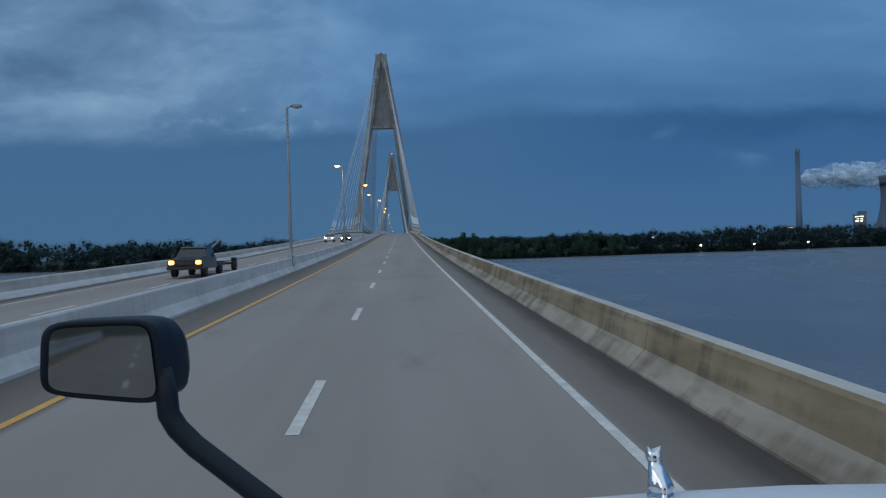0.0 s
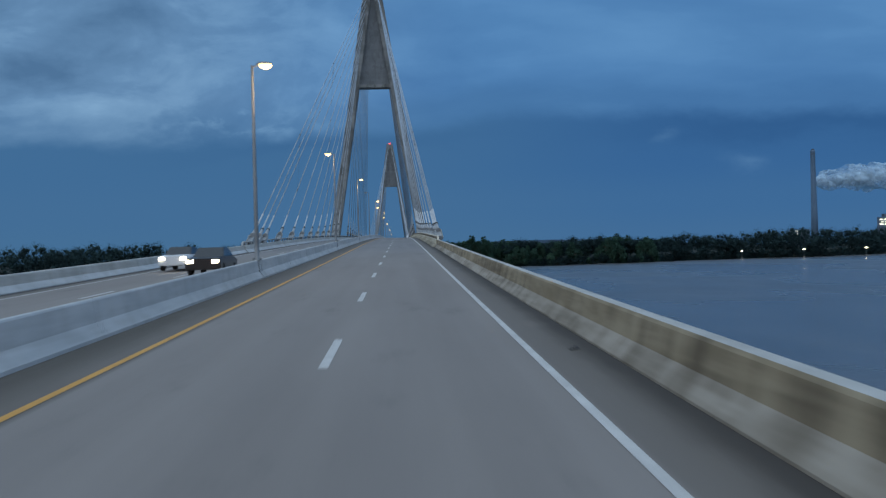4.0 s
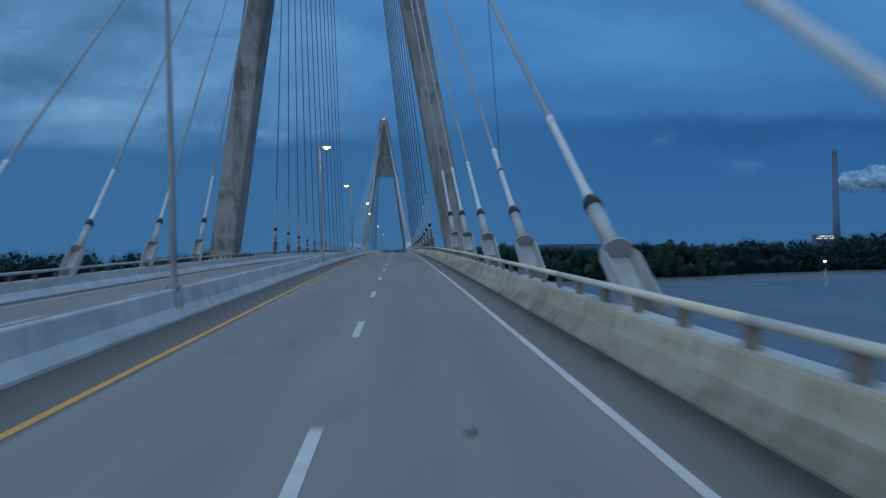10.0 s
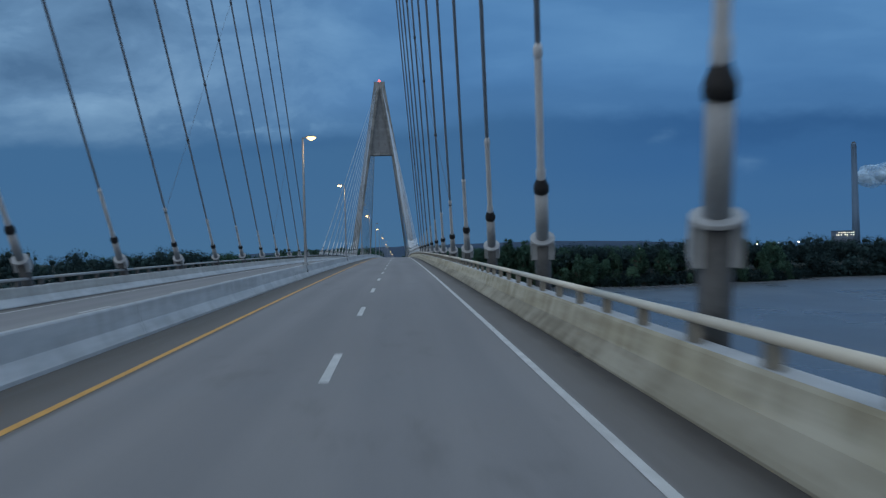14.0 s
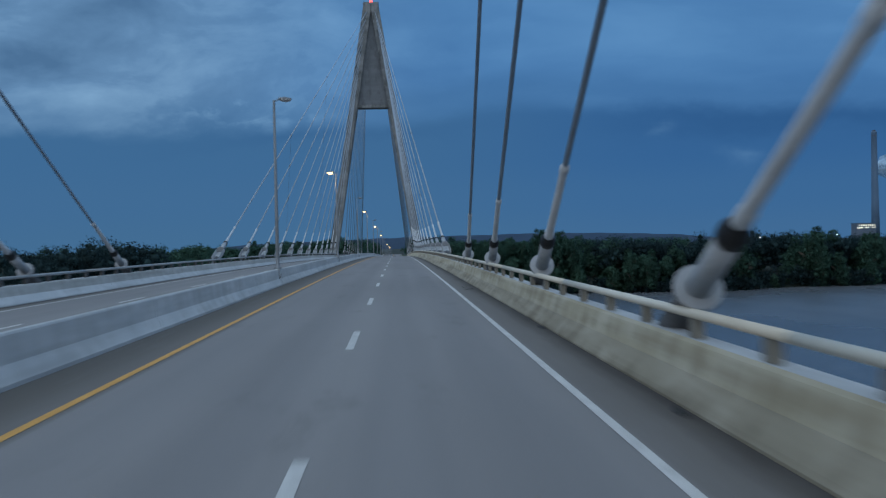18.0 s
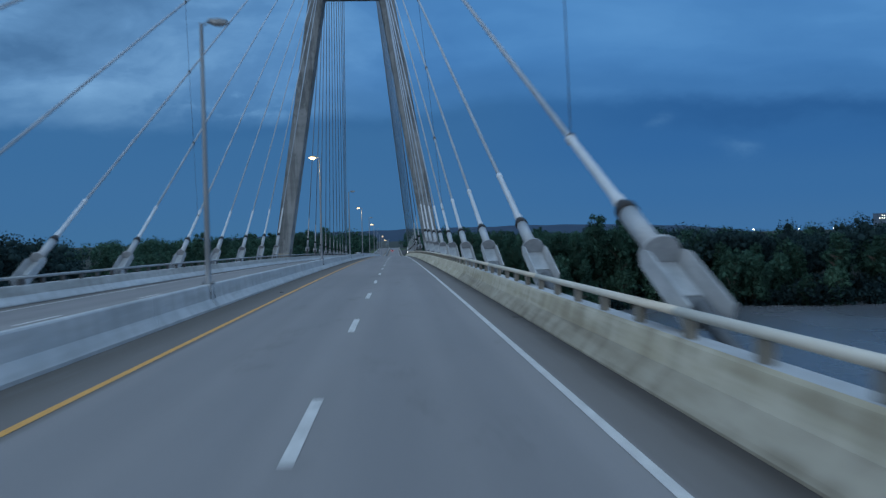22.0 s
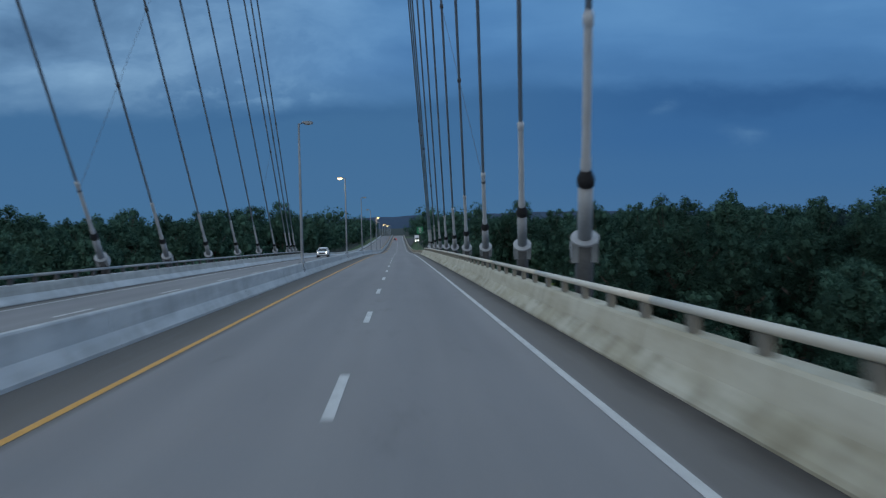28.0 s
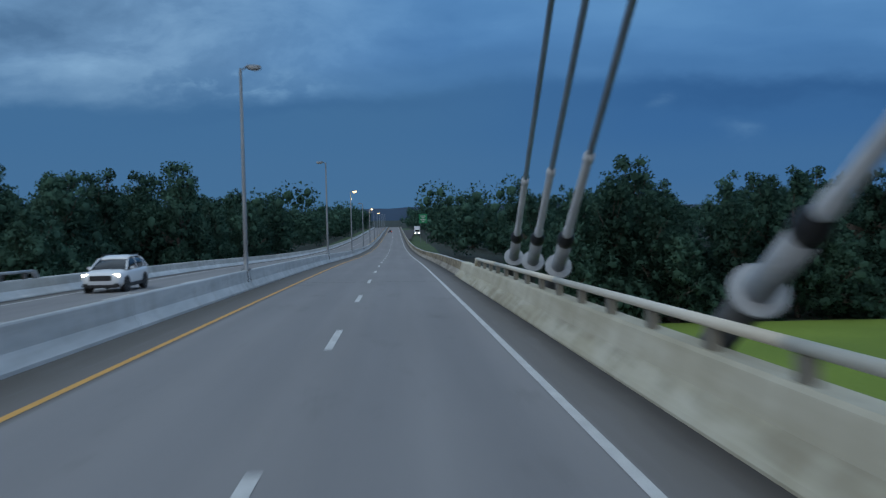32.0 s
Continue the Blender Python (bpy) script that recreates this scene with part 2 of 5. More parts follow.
def road_build(k, co, b):
    p = world_coords(k)
    streak = k.noise(p, 1.0, 3.0, 0.5, (0.9, 0.03, 1.0))
    patch = k.noise(p, 1.0, 4.0, 0.55, (0.16, 0.05, 1.0), (7.0, 3.0, 0.0))
    grain = k.noise(p, 26.0, 3.0, 0.7, (1.0, 0.6, 1.0))
    sep = k.add("SeparateXYZ")
    k.link(p, sep.inputs[0])
    # worn, slightly darker wheel tracks either side of each lane's middle
    ax = k.math("ABSOLUTE", sep.outputs[0])
    lane = k.math("PINGPONG", k.math("SUBTRACT", ax, 1.56), 1.77)
    wear = k.ramp(k.math("DIVIDE", lane, 1.77), [(0.15, 0.0), (0.45, 1.0), (0.65, 1.0), (1.0, 0.35)])
    edge = k.ramp(ax, [(0.0, 0.0), (1.0, 1.0)])
    f = k.math("ADD", k.math("MULTIPLY", streak, 0.45), k.math("ADD", k.math("MULTIPLY", patch, 0.4), k.math("MULTIPLY", grain, 0.15)))
    col = k.mix(k.ramp(f, [(0.30, 0.0), (0.70, 1.0)]), (0.184, 0.176, 0.173), (0.238, 0.228, 0.224))
    col = k.mix(k.math("MULTIPLY", wear, 0.30), col, (0.150, 0.148, 0.153))
    # a warm colour cast put into the concrete of the approach spans before the rail
    warm_cast = k.ramp(k.math("DIVIDE", sep.outputs[1], 400.0), [(0.40, 0.55), (0.50, 0.0)])
    col = k.mix(warm_cast, col, k.mix(k.ramp(f, [(0.30, 0.0), (0.70, 1.0)]), (0.212, 0.180, 0.155), (0.275, 0.238, 0.208)))
    # brown grit swept to the shoulders
    grit = k.ramp(k.math("DIVIDE", ax, 12.0), [(0.720, 0.0), (0.735, 0.62), (0.78, 0.75), (0.805, 1.0)])
    inner = k.ramp(k.math("DIVIDE", ax, 12.0), [(0.04, 1.0), (0.14, 0.7), (0.15, 0.0)])
    g = k.math("MULTIPLY", k.math("ADD", grit, inner, True), k.math("ADD", 0.55, k.math("MULTIPLY", streak, 0.6), True))
    dirt = k.noise(p, 1.0, 5.0, 0.65, (3.2, 0.16, 1.0), (1.0, 2.0, 0.0))
    blot = k.noise(p, 1.0, 4.0, 0.6, (1.1, 0.55, 1.0), (5.0, 1.0, 0.0))
    g = k.math("MULTIPLY", g, k.math("ADD", 0.35, k.math("ADD", k.math("MULTIPLY", dirt, 0.9), k.math("MULTIPLY", blot, 0.45)), True))
    col = k.mix(g, col, (0.094, 0.080, 0.062))
    # black grime swept up against the parapet's foot
    foot = k.ramp(k.math("ADD", k.math("DIVIDE", ax, 12.0), k.math("MULTIPLY", k.math("SUBTRACT", blot, 0.5), 0.035)), [(0.770, 0.0), (0.790, 0.40), (0.812, 0.90)])
    col = k.mix(foot, col, (0.045, 0.038, 0.033))
    # oil drips and tyre scuffs along the lanes
    oil = k.ramp(k.noise(p, 1.0, 5.0, 0.7, (0.7, 0.22, 1.0), (9.0, 4.0, 0.0)), [(0.56, 0.0), (0.74, 1.0)])
    col = k.mix(k.math("MULTIPLY", oil, 0.35), col, (0.105, 0.098, 0.093))
    return col, (grain, 0.25, 0.01)


M_road = material("brushed_concrete_deck", road_build, 0.85)


def wall_build(base, pale, stain, streaky):
    def build(k, co, b):
        p = world_coords(k)
        a = k.noise(p, 1.0, 5.0, 0.6, (1.0, 0.35, 1.6))
        drip = k.noise(p, 1.0, 4.0, 0.65, (1.0, 1.3, 0.16), (3.0, 0.0, 1.0))
        run = k.noise(p, 1.0, 3.0, 0.6, (1.0, 0.09, 2.2), (0.0, 9.0, 2.0))
        grain = k.noise(p, 30.0, 3.0, 0.7)
        col = k.mix(k.ramp(a, [(0.34, 0.0), (0.68, 1.0)]), base, pale)
        col = k.mix(k.math("MULTIPLY", k.ramp(k.math("ADD", k.math("MULTIPLY", drip, 0.5), k.math("MULTIPLY", run, 0.5)), [(0.44, 0.0), (0.62, 1.0)]), streaky), col, stain)
        rnd = k.add("ObjectInfo").outputs["Random"]
        col = k.mix(k.math("MULTIPLY", rnd, 0.18), col, stain)
        return col, (grain, 0.2, 0.012)
    return build


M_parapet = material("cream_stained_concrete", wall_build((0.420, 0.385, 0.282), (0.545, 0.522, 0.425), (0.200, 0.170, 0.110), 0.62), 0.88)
# past y 612 brighter light is put into this paler, less streaked cream
M_parapet_lit = material("brightly_lit_cream_concrete", wall_build((0.475, 0.440, 0.335), (0.585, 0.560, 0.455), (0.285, 0.245, 0.165), 0.35), 0.88)
M_parapet_old = material("ochre_stained_concrete", wall_build((0.225, 0.182, 0.112), (0.35, 0.298, 0.205), (0.084, 0.064, 0.039), 0.82), 0.88)
M_toe = material("grimy_grey_concrete_toe", wall_build((0.285, 0.262, 0.200), (0.38, 0.355, 0.285), (0.130, 0.110, 0.075), 0.70), 0.9)
M_median = material("pale_cast_concrete", wall_build((0.43, 0.455, 0.47), (0.54, 0.56, 0.57), (0.30, 0.305, 0.305), 0.55), 0.85)
# sky light put into the colour of upward tops and the west toe
M_pale_skylit = material("sky_lit_pale_concrete", wall_build((0.46, 0.485, 0.50), (0.57, 0.59, 0.60), (0.31, 0.315, 0.31), 0.45), 0.85)
M_parapet_grey = material("pale_grey_parapet_concrete", wall_build((0.38, 0.385, 0.37), (0.49, 0.495, 0.48), (0.25, 0.245, 0.22), 0.5), 0.88)
M_toe_old = material("grey_concrete_toe", wall_build((0.275, 0.248, 0.205), (0.39, 0.360, 0.310), (0.125, 0.104, 0.074), 0.82), 0.9)


def tower_build(base, pale, stain, streaky):
    def build(k, co, b):
        p = world_coords(k)
        cloud = k.noise(p, 0.22, 3.0, 0.5)
        drip = k.noise(p, 0.9, 4.0, 0.6, (1.0, 1.0, 0.07), (3.0, 0.0, 1.0))
        band = k.noise(p, 0.5, 2.0, 0.5, (0.15, 0.15, 1.6), (0.0, 5.0, 2.0))
        grain = k.noise(p, 22.0, 3.0, 0.6)
        col = k.mix(k.ramp(k.math("ADD", k.math("MULTIPLY", cloud, 0.6), k.math("MULTIPLY", band, 0.4)), [(0.36, 0.0), (0.64, 1.0)]), base, pale)
        col = k.mix(k.math("MULTIPLY", k.ramp(drip, [(0.48, 0.0), (0.66, 1.0)]), streaky), col, stain)
        # blotches of old formwork, and the sand-coloured splash zone by the road
        blot = k.ramp(k.noise(p, 0.6, 6.0, 0.66, (1.0, 1.0, 0.55), (2.0, 7.0, 4.0)), [(0.50, 0.0), (0.60, 1.0)])
        col = k.mix(k.math("MULTIPLY", blot, 0.62), col, stain)
        seep = k.ramp(k.noise(p, 0.55, 5.0, 0.65, (1.0, 1.0, 0.22), (9.0, 1.0, 6.0)), [(0.50, 0.0), (0.60, 1.0)])
        col = k.mix(k.math("MULTIPLY", seep, 0.40), col, pale)
        sep = k.add("SeparateXYZ")
        k.link(p, sep.inputs[0])
        low = k.ramp(k.math("ADD", k.math("MULTIPLY", sep.outputs[2], 0.25), k.math("MULTIPLY", band, 0.12)), [(0.05, 1.0), (0.14, 0.0)])
        col = k.mix(k.math("MULTIPLY", low, k.math("ADD", 0.45, k.math("MULTIPLY", blot, 0.40))), col, (0.340, 0.298, 0.222))
        return col, (grain, 0.12, 0.01)
    return build


M_tower = material("grey_tower_concrete", tower_build((0.186, 0.200, 0.206), (0.290, 0.306, 0.312), (0.080, 0.088, 0.090), 0.62), 0.88)
M_web = material("darker_tower_web_concrete", tower_build((0.160, 0.178, 0.196), (0.210, 0.228, 0.246), (0.125, 0.138, 0.150), 0.4), 0.9)
M_girder = speckled("weathered_girder_concrete", (0.16, 0.155, 0.145), (0.24, 0.235, 0.22), 0.6)
M_white = speckled("worn_white_road_paint", (0.42, 0.41, 0.39), (0.62, 0.61, 0.58), 4.0, 0.6)
M_yellow = speckled("worn_yellow_road_paint", (0.52, 0.255, 0.038), (0.66, 0.345, 0.065), 4.0, 0.6)
M_joint = speckled("dark_joint_rubber", (0.035, 0.033, 0.03), (0.07, 0.066, 0.06), 5.0)
M_rail = speckled("cream_painted_steel_rail", (0.51, 0.468, 0.380), (0.65, 0.607, 0.510), 1.2, 0.55, 0.0, (1, 0.1, 1), 0.08)
M_rail_grey = speckled("pale_grey_steel_rail", (0.26, 0.275, 0.28), (0.36, 0.375, 0.38), 1.2, 0.5, 0.0, (1, 0.1, 1), 0.08)
M_post_dark = speckled("dark_steel_post", (0.045, 0.045, 0.045), (0.085, 0.085, 0.083), 2.5, 0.6)
# the posts' shade is put into this darker cream
M_post = speckled("shaded_cream_steel_post", (0.160, 0.148, 0.120), (0.25, 0.232, 0.192), 2.5, 0.6)
M_sheath = speckled("weathered_grey_cable_sheath", (0.28, 0.345, 0.42), (0.39, 0.46, 0.54), 0.5, 0.5, 0.0, (1, 1, 0.3), 0.05)
M_pipe = speckled("weathered_white_steel_pipe", (0.260, 0.285, 0.305), (0.40, 0.425, 0.45), 2.0, 0.5, 0.0, (1, 1, 0.4), 0.06, 0.25)
M_tube = speckled("weathered_white_guard_tube", (0.46, 0.49, 0.52), (0.62, 0.65, 0.68), 2.0, 0.5, 0.0, (1, 1, 0.4), 0.06, 0.2)
M_flange = speckled("painted_pale_steel_flange", (0.29, 0.31, 0.33), (0.41, 0.43, 0.45), 2.0, 0.5, 0.0, (1, 1, 1), 0.05, 0.3)
M_tail_steel = speckled("shade_dark_anchor_steel", (0.05, 0.054, 0.058), (0.10, 0.106, 0.112), 2.4, 0.6)
M_plate = speckled("pale_painted_steel_plate", (0.32, 0.345, 0.365), (0.52, 0.55, 0.57), 2.6, 0.5, 0.0, (1, 1, 0.4), 0.06, 0.3)
# shade in the channel's open lower end is put into this dark steel
M_housing = speckled("shade_dark_galvanised_steel", (0.11, 0.12, 0.128), (0.24, 0.255, 0.27), 2.2, 0.5, 0.1, (1, 1, 0.4), 0.06, 0.3)
M_black = speckled("black_rubber_collar", (0.006, 0.006, 0.007), (0.014, 0.014, 0.016), 8.0, 0.6)
M_pole = speckled("galvanised_lamp_pole", (0.155, 0.17, 0.185), (0.235, 0.25, 0.265), 1.6, 0.45, 0.4, (1, 1, 0.2), 0.05)
M_tie = speckled("dark_tie_rope", (0.05, 0.05, 0.055), (0.09, 0.09, 0.095), 5.0, 0.6)


def glowing(name, colour, strength):
    m = bpy.data.materials.new(name)
    m.use_nodes = True
    b = m.node_tree.nodes["Principled BSDF"]
    b.inputs["Base Color"].default_value = (*colour, 1)
    b.inputs["Emission Color"].default_value = (*colour, 1)
    b.inputs["Emission Strength"].default_value = strength
    return m


M_lamp = glowing("warm_lamp_lens", (1.0, 0.66, 0.26), 4.2)
M_lens_off = speckled("clear_lamp_lens_unlit", (0.30, 0.31, 0.32), (0.36, 0.37, 0.38), 3.0, 0.2)
M_red_off = speckled("red_beacon_lens_unlit", (0.16, 0.025, 0.025), (0.22, 0.035, 0.03), 3.0, 0.25)
M_red = glowing("red_beacon_lens", (1.0, 0.06, 0.04), 6.0)
M_far_lamp = glowing("white_shore_lamp", (1.0, 0.82, 0.58), 12.0)
M_head = glowing("warm_headlight", (1.0, 0.86, 0.62), 12.0)
M_tail = glowing("red_tail_light", (1.0, 0.05, 0.03), 5.0)

# ---- the deck's line ----
KNOT_Y = (-400, -150, 0, 60, 120, 180, 240, 300, 360, 420, 480, 540, 600, 660, 720, 780, 840, 900, 960, 1020, 1080, 1250, 1500, 1900)
KNOT_Z = (-18.452, -13.401, -10.371, -9.032, -7.382, -5.504, -3.689, -2.159, -1.020, -0.284, 0.142, 0.297, 0.135, -0.362, -1.178, -2.268, -3.560, -5.086, -7.000, -8.450, -9.250, -9.800, -9.500, -9.300)
KNOT_S = (0.02020, 0.02020, 0.02020, 0.02469, 0.03014, 0.03161, 0.02821, 0.02251, 0.01539, 0.00941, 0.00494, 0.00008, -0.00552, -0.01101, -0.01608, -0.02004, -0.02307, -0.02827, -0.02750, -0.01900, -0.00900, 0.00000, 0.00100, 0.00000)


def crown(y):
    """Height of the deck along the bridge's middle line."""
    i = max(0, min(len(KNOT_Y) - 2, sum(1 for k in KNOT_Y if k <= y) - 1))
    h = KNOT_Y[i + 1] - KNOT_Y[i]
    u = (y - KNOT_Y[i]) / h
    return ((2 * u ** 3 - 3 * u * u + 1) * KNOT_Z[i] + (u ** 3 - 2 * u * u + u) * h * KNOT_S[i]
            + (3 * u * u - 2 * u ** 3) * KNOT_Z[i + 1] + (u ** 3 - u * u) * h * KNOT_S[i + 1])


def deck(x, y):
    return crown(y) - (0.011 if x > 0 else 0.019) * abs(x)


TOWERS = (351.0, 716.7)
RAIL_A, RAIL_B = TOWERS[0] - 154.8, TOWERS[1] + 157.2
WATER, BANK = -19.5, -16.5

# ---- mesh helpers ----


def mesh_object(name, verts, faces, mat, parent=None, label="", smooth=False):
    me = bpy.data.meshes.new(name)
    me.from_pydata([tuple(v) for v in verts], [], faces)
    me.update()
    if smooth:
        me.polygons.foreach_set("use_smooth", [True] * len(me.polygons))
    if mat:
        me.materials.append(mat)
    ob = new(name, me)
    if parent:
        ob.parent = parent
    return tagged(ob, label)


def part(name, bm, mat, parent, label="", smooth=False):
    me = bpy.data.meshes.new(name)
    bmesh.ops.recalc_face_normals(bm, faces=bm.faces)
    bm.to_mesh(me)
    bm.free()
    if smooth:
        me.polygons.foreach_set("use_smooth", [True] * len(me.polygons))
    me.materials.append(mat)
    ob = new(name, me)
    ob.parent = parent
    return tagged(ob, label)


def share(name, data, parent, m, label=""):
    ob = new(name, data)
    ob.parent = parent
    ob.matrix_basis = m
    return tagged(ob, label)


def empty(name, at=(0, 0, 0), **tags):
    ob = new(name)
    ob.location = at
    return tagged(ob, **tags)


def box_bm(lo, hi, bevel=0.0, bm=None):
    bm = bm or bmesh.new()
    c = [(a + b) / 2 for a, b in zip(lo, hi)]
    s = [b - a for a, b in zip(lo, hi)]
    got = bmesh.ops.create_cube(bm, size=1, matrix=Matrix.Translation(c) @ Matrix.Diagonal((*s, 1)))
    if bevel:
        edges = list({e for v in got["verts"] for e in v.link_edges})
        bmesh.ops.bevel(bm, geom=edges, offset=bevel, segments=2, affect="EDGES")
    return bm


def tube_between(a, b, ra, rb=None, sides=12, bm=None, cap=True):
    bm = bm or bmesh.new()
    rb = ra if rb is None else rb
    a, b = Vector(a), Vector(b)
    turn = (b - a).to_track_quat("Z", "Y").to_matrix().to_4x4()
    bmesh.ops.create_cone(bm, cap_ends=cap, segments=sides, radius1=ra, radius2=rb, depth=(b - a).length,
                          matrix=Matrix.Translation((a + b) / 2) @ turn)
    return bm


def lathe(profile, sides=16, bm=None, m=None):
    """Turns (radius, height) pairs round the z axis."""
    bm = bm or bmesh.new()
    m = m or Matrix()
    rings = []
    for r, h in profile:
        rings.append([bm.verts.new(m @ Vector((r * math.cos(2 * math.pi * i / sides), r * math.sin(2 * math.pi * i / sides), h))) for i in range(sides)])
    for p, q in zip(rings, rings[1:]):
        for i in range(sides):
            bm.faces.new((p[i], p[(i + 1) % sides], q[(i + 1) % sides], q[i]))
    bm.faces.new(rings[0][::-1])
    bm.faces.new(rings[-1])
    return bm


def sweep(profile, y0, y1, step, side=1, rise=None):
    """A closed cross-section of (x, height over the deck) swept along the deck; side=-1 mirrors it."""
    n = max(1, round((y1 - y0) / step))
    verts, faces, m = [], [], len(profile)
    ref = max(profile, key=lambda p: p[0])[0] if rise is None else rise
    for i in range(n + 1):
        y = y0 + (y1 - y0) * i / n
        base = deck(side * ref, y)
        verts += [(side * x, y, base + h) for x, h in profile]
    for i in range(n):
        for j in range(m):
            a, b = i * m + j, i * m + (j + 1) % m
            faces.append((a, b, b + m, a + m) if side > 0 else (a, a + m, b + m, b))
    faces.append(tuple(range(m))[::-1] if side > 0 else tuple(range(m)))
    faces.append(tuple(range(n * m, n * m + m)) if side > 0 else tuple(range(n * m, n * m + m))[::-1])
    return verts, faces


def loft(sections, close=True):
    """Skins a row of equal point rings."""
    bm = bmesh.new()
    rings = [[bm.verts.new(p) for p in ring] for ring in sections]
    for p, q in zip(rings, rings[1:]):
        for i in range(len(p) if close else len(p) - 1):
            bm.faces.new((p[i], p[(i + 1) % len(p)], q[(i + 1) % len(p)], q[i]))
    if close:
        bm.faces.new(rings[0][::-1])
        bm.faces.new(rings[-1])
    return bm


# ---- road ----
ROAD_A, ROAD_B = -120.0, 1500.0


def strip(x0, x1, y0, y1, lift, step=8.0):
    n = max(1, round((y1 - y0) / step))
    verts, faces = [], []
    for i in range(n + 1):
        y = y0 + (y1 - y0) * i / n
        verts += [(x0, y, deck(x0, y) + lift), (x1, y, deck(x1, y) + lift)]
    faces = [(2 * i, 2 * i + 1, 2 * i + 3, 2 * i + 2) for i in range(n)]
    return verts, faces


def build_road():
    n = round((ROAD_B - ROAD_A) / 6)
    xs = (-10.5, -5.0, -0.02, 0.02, 5.0, 10.5)
    verts, faces = [], []
    for i in range(n + 1):
        y = ROAD_A + (ROAD_B - ROAD_A) * i / n
        verts += [(x, y, deck(x, y)) for x in xs] + [(x, y, deck(x, y) - 0.45) for x in xs[::-1]]
    m = 2 * len(xs)
    for i in range(n):
        for j in range(m):
            a, b = i * m + j, i * m + (j + 1) % m
            faces.append((a, b, b + m, a + m))
    faces += [tuple(range(m))[::-1], tuple(range(n * m, n * m + m))]
    road = mesh_object("road", verts, faces, M_road)
    tagged(road, "grey concrete bridge roadway worn by traffic", "road", kind="structure")
    return road


road = build_road()
for side in (1, -1):
    for name, x, w, mat in (("edge_line", 8.648, 0.14, M_white), ("centre_edge_line", 1.56, 0.14, M_yellow)):
        v, f = strip(side * x - w / 2, side * x + w / 2, ROAD_A, ROAD_B, 0.006)
        line = mesh_object(name, v, f, mat, road, "solid white edge line" if mat is M_white else "solid yellow line beside the median")
DASH_0 = -2.60
for side in (1, -1):
    for i in range(-6, 104):
        y = DASH_0 + 12.192 * i + (0 if side > 0 else 5.0)
        v, f = strip(side * 5.10 - 0.08, side * 5.10 + 0.08, y - 0.04, y + 3.42, 0.006, 1.7)
        mesh_object("lane_dash", v, f, M_white, road)
# expansion joints and patched bands across the deck
for y in (41.5, 96.5, RAIL_A + 1.5, TOWERS[0] + 1.6, RAIL_B + 2.2, 933.0):
    for a, b in ((-9.79, -0.46), (0.16, 9.79)):
        v, f = strip(a, b, y, y + 0.10, 0.004, 1)
        mesh_object("expansion_joint", v, f, M_joint, road, "dark rubber expansion joint")

# ---- parapets, median barrier and rail ----
PARAPET_OLD = ((9.92, -0.05), (9.92, 0.04), (9.97, 0.10), (10.17, 0.31), (10.25, 0.71), (10.29, 0.76), (10.52, 0.76), (10.55, 0.72), (10.61, -0.75), (10.1, -0.75))
PARAPET = ((9.80, -0.05), (9.80, 0.04), (9.84, 0.10), (10.09, 0.36), (10.19, 0.74), (10.235, 0.79), (10.56, 0.79), (10.59, 0.75), (10.61, -0.75), (10.0, -0.75))
MEDIAN_X = -0.15
MEDIAN = tuple((MEDIAN_X + x, h) for x, h in ((0.30, -0.02), (0.30, 0.07), (0.27, 0.11), (0.125, 0.34), (0.085, 0.79), (0.06, 0.83), (-0.06, 0.83), (-0.085, 0.79), (-0.125, 0.34), (-0.27, 0.11), (-0.30, 0.07), (-0.30, -0.02)))
PIECE = 15.24
for side, name in ((1, "parapet_east"), (-1, "parapet_west")):
    # the west wall's cooler light and fainter stains are put into its grey
    wall = empty(name, label="buff concrete bridge parapet streaked with brown stains" if side > 0 else "pale grey concrete bridge parapet with faint stains", category="parapet", kind="structure")
    y = RAIL_A - 21 * PIECE
    while y < ROAD_B - 1:
        old = not RAIL_A < y + PIECE / 2 < RAIL_B + 4
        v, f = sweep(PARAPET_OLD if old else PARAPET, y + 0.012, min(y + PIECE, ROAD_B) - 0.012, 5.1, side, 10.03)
        panel = mesh_object("parapet_panel", v, f, M_parapet_grey if side < 0 else M_parapet_old if old else M_parapet_lit if y > 612 else M_parapet, wall)
        panel.data.materials.append(M_pale_skylit if side < 0 else M_toe_old if old else M_parapet if y > 612 else M_toe)
        panel.data.materials.append(M_parapet_grey if old else M_parapet_lit if side > 0 and y > 612 else M_pale_skylit)
        # toes get their own concrete, upward tops a colour lightened for the sky
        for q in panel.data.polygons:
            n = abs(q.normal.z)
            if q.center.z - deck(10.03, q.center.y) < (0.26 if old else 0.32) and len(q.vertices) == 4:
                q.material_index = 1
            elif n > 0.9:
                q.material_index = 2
        y += PIECE
median = empty("median_barrier", label="pale concrete safety barrier between the two carriageways", category="barrier", kind="structure")
y = ROAD_A
while y < ROAD_B - 1:
    v, f = sweep(MEDIAN, y + 0.012, min(y + PIECE, ROAD_B) - 0.012, 5.1, 1, 0.0)
    section = mesh_object("barrier_section", v, f, M_median, median)
    section.data.materials.append(M_pale_skylit)
    for q in section.data.polygons:
        if q.normal.z > 0.9:
            q.material_index = 1
    y += PIECE
RAIL = tuple((10.335 - 0.092 * math.cos(math.pi * i / 7), 1.13 + 0.072 * math.sin(math.pi * i / 7)) for i in range(14))
post_bm = box_bm((-0.06, -0.16, 0.0), (0.06, 0.16, 0.276), 0.015)
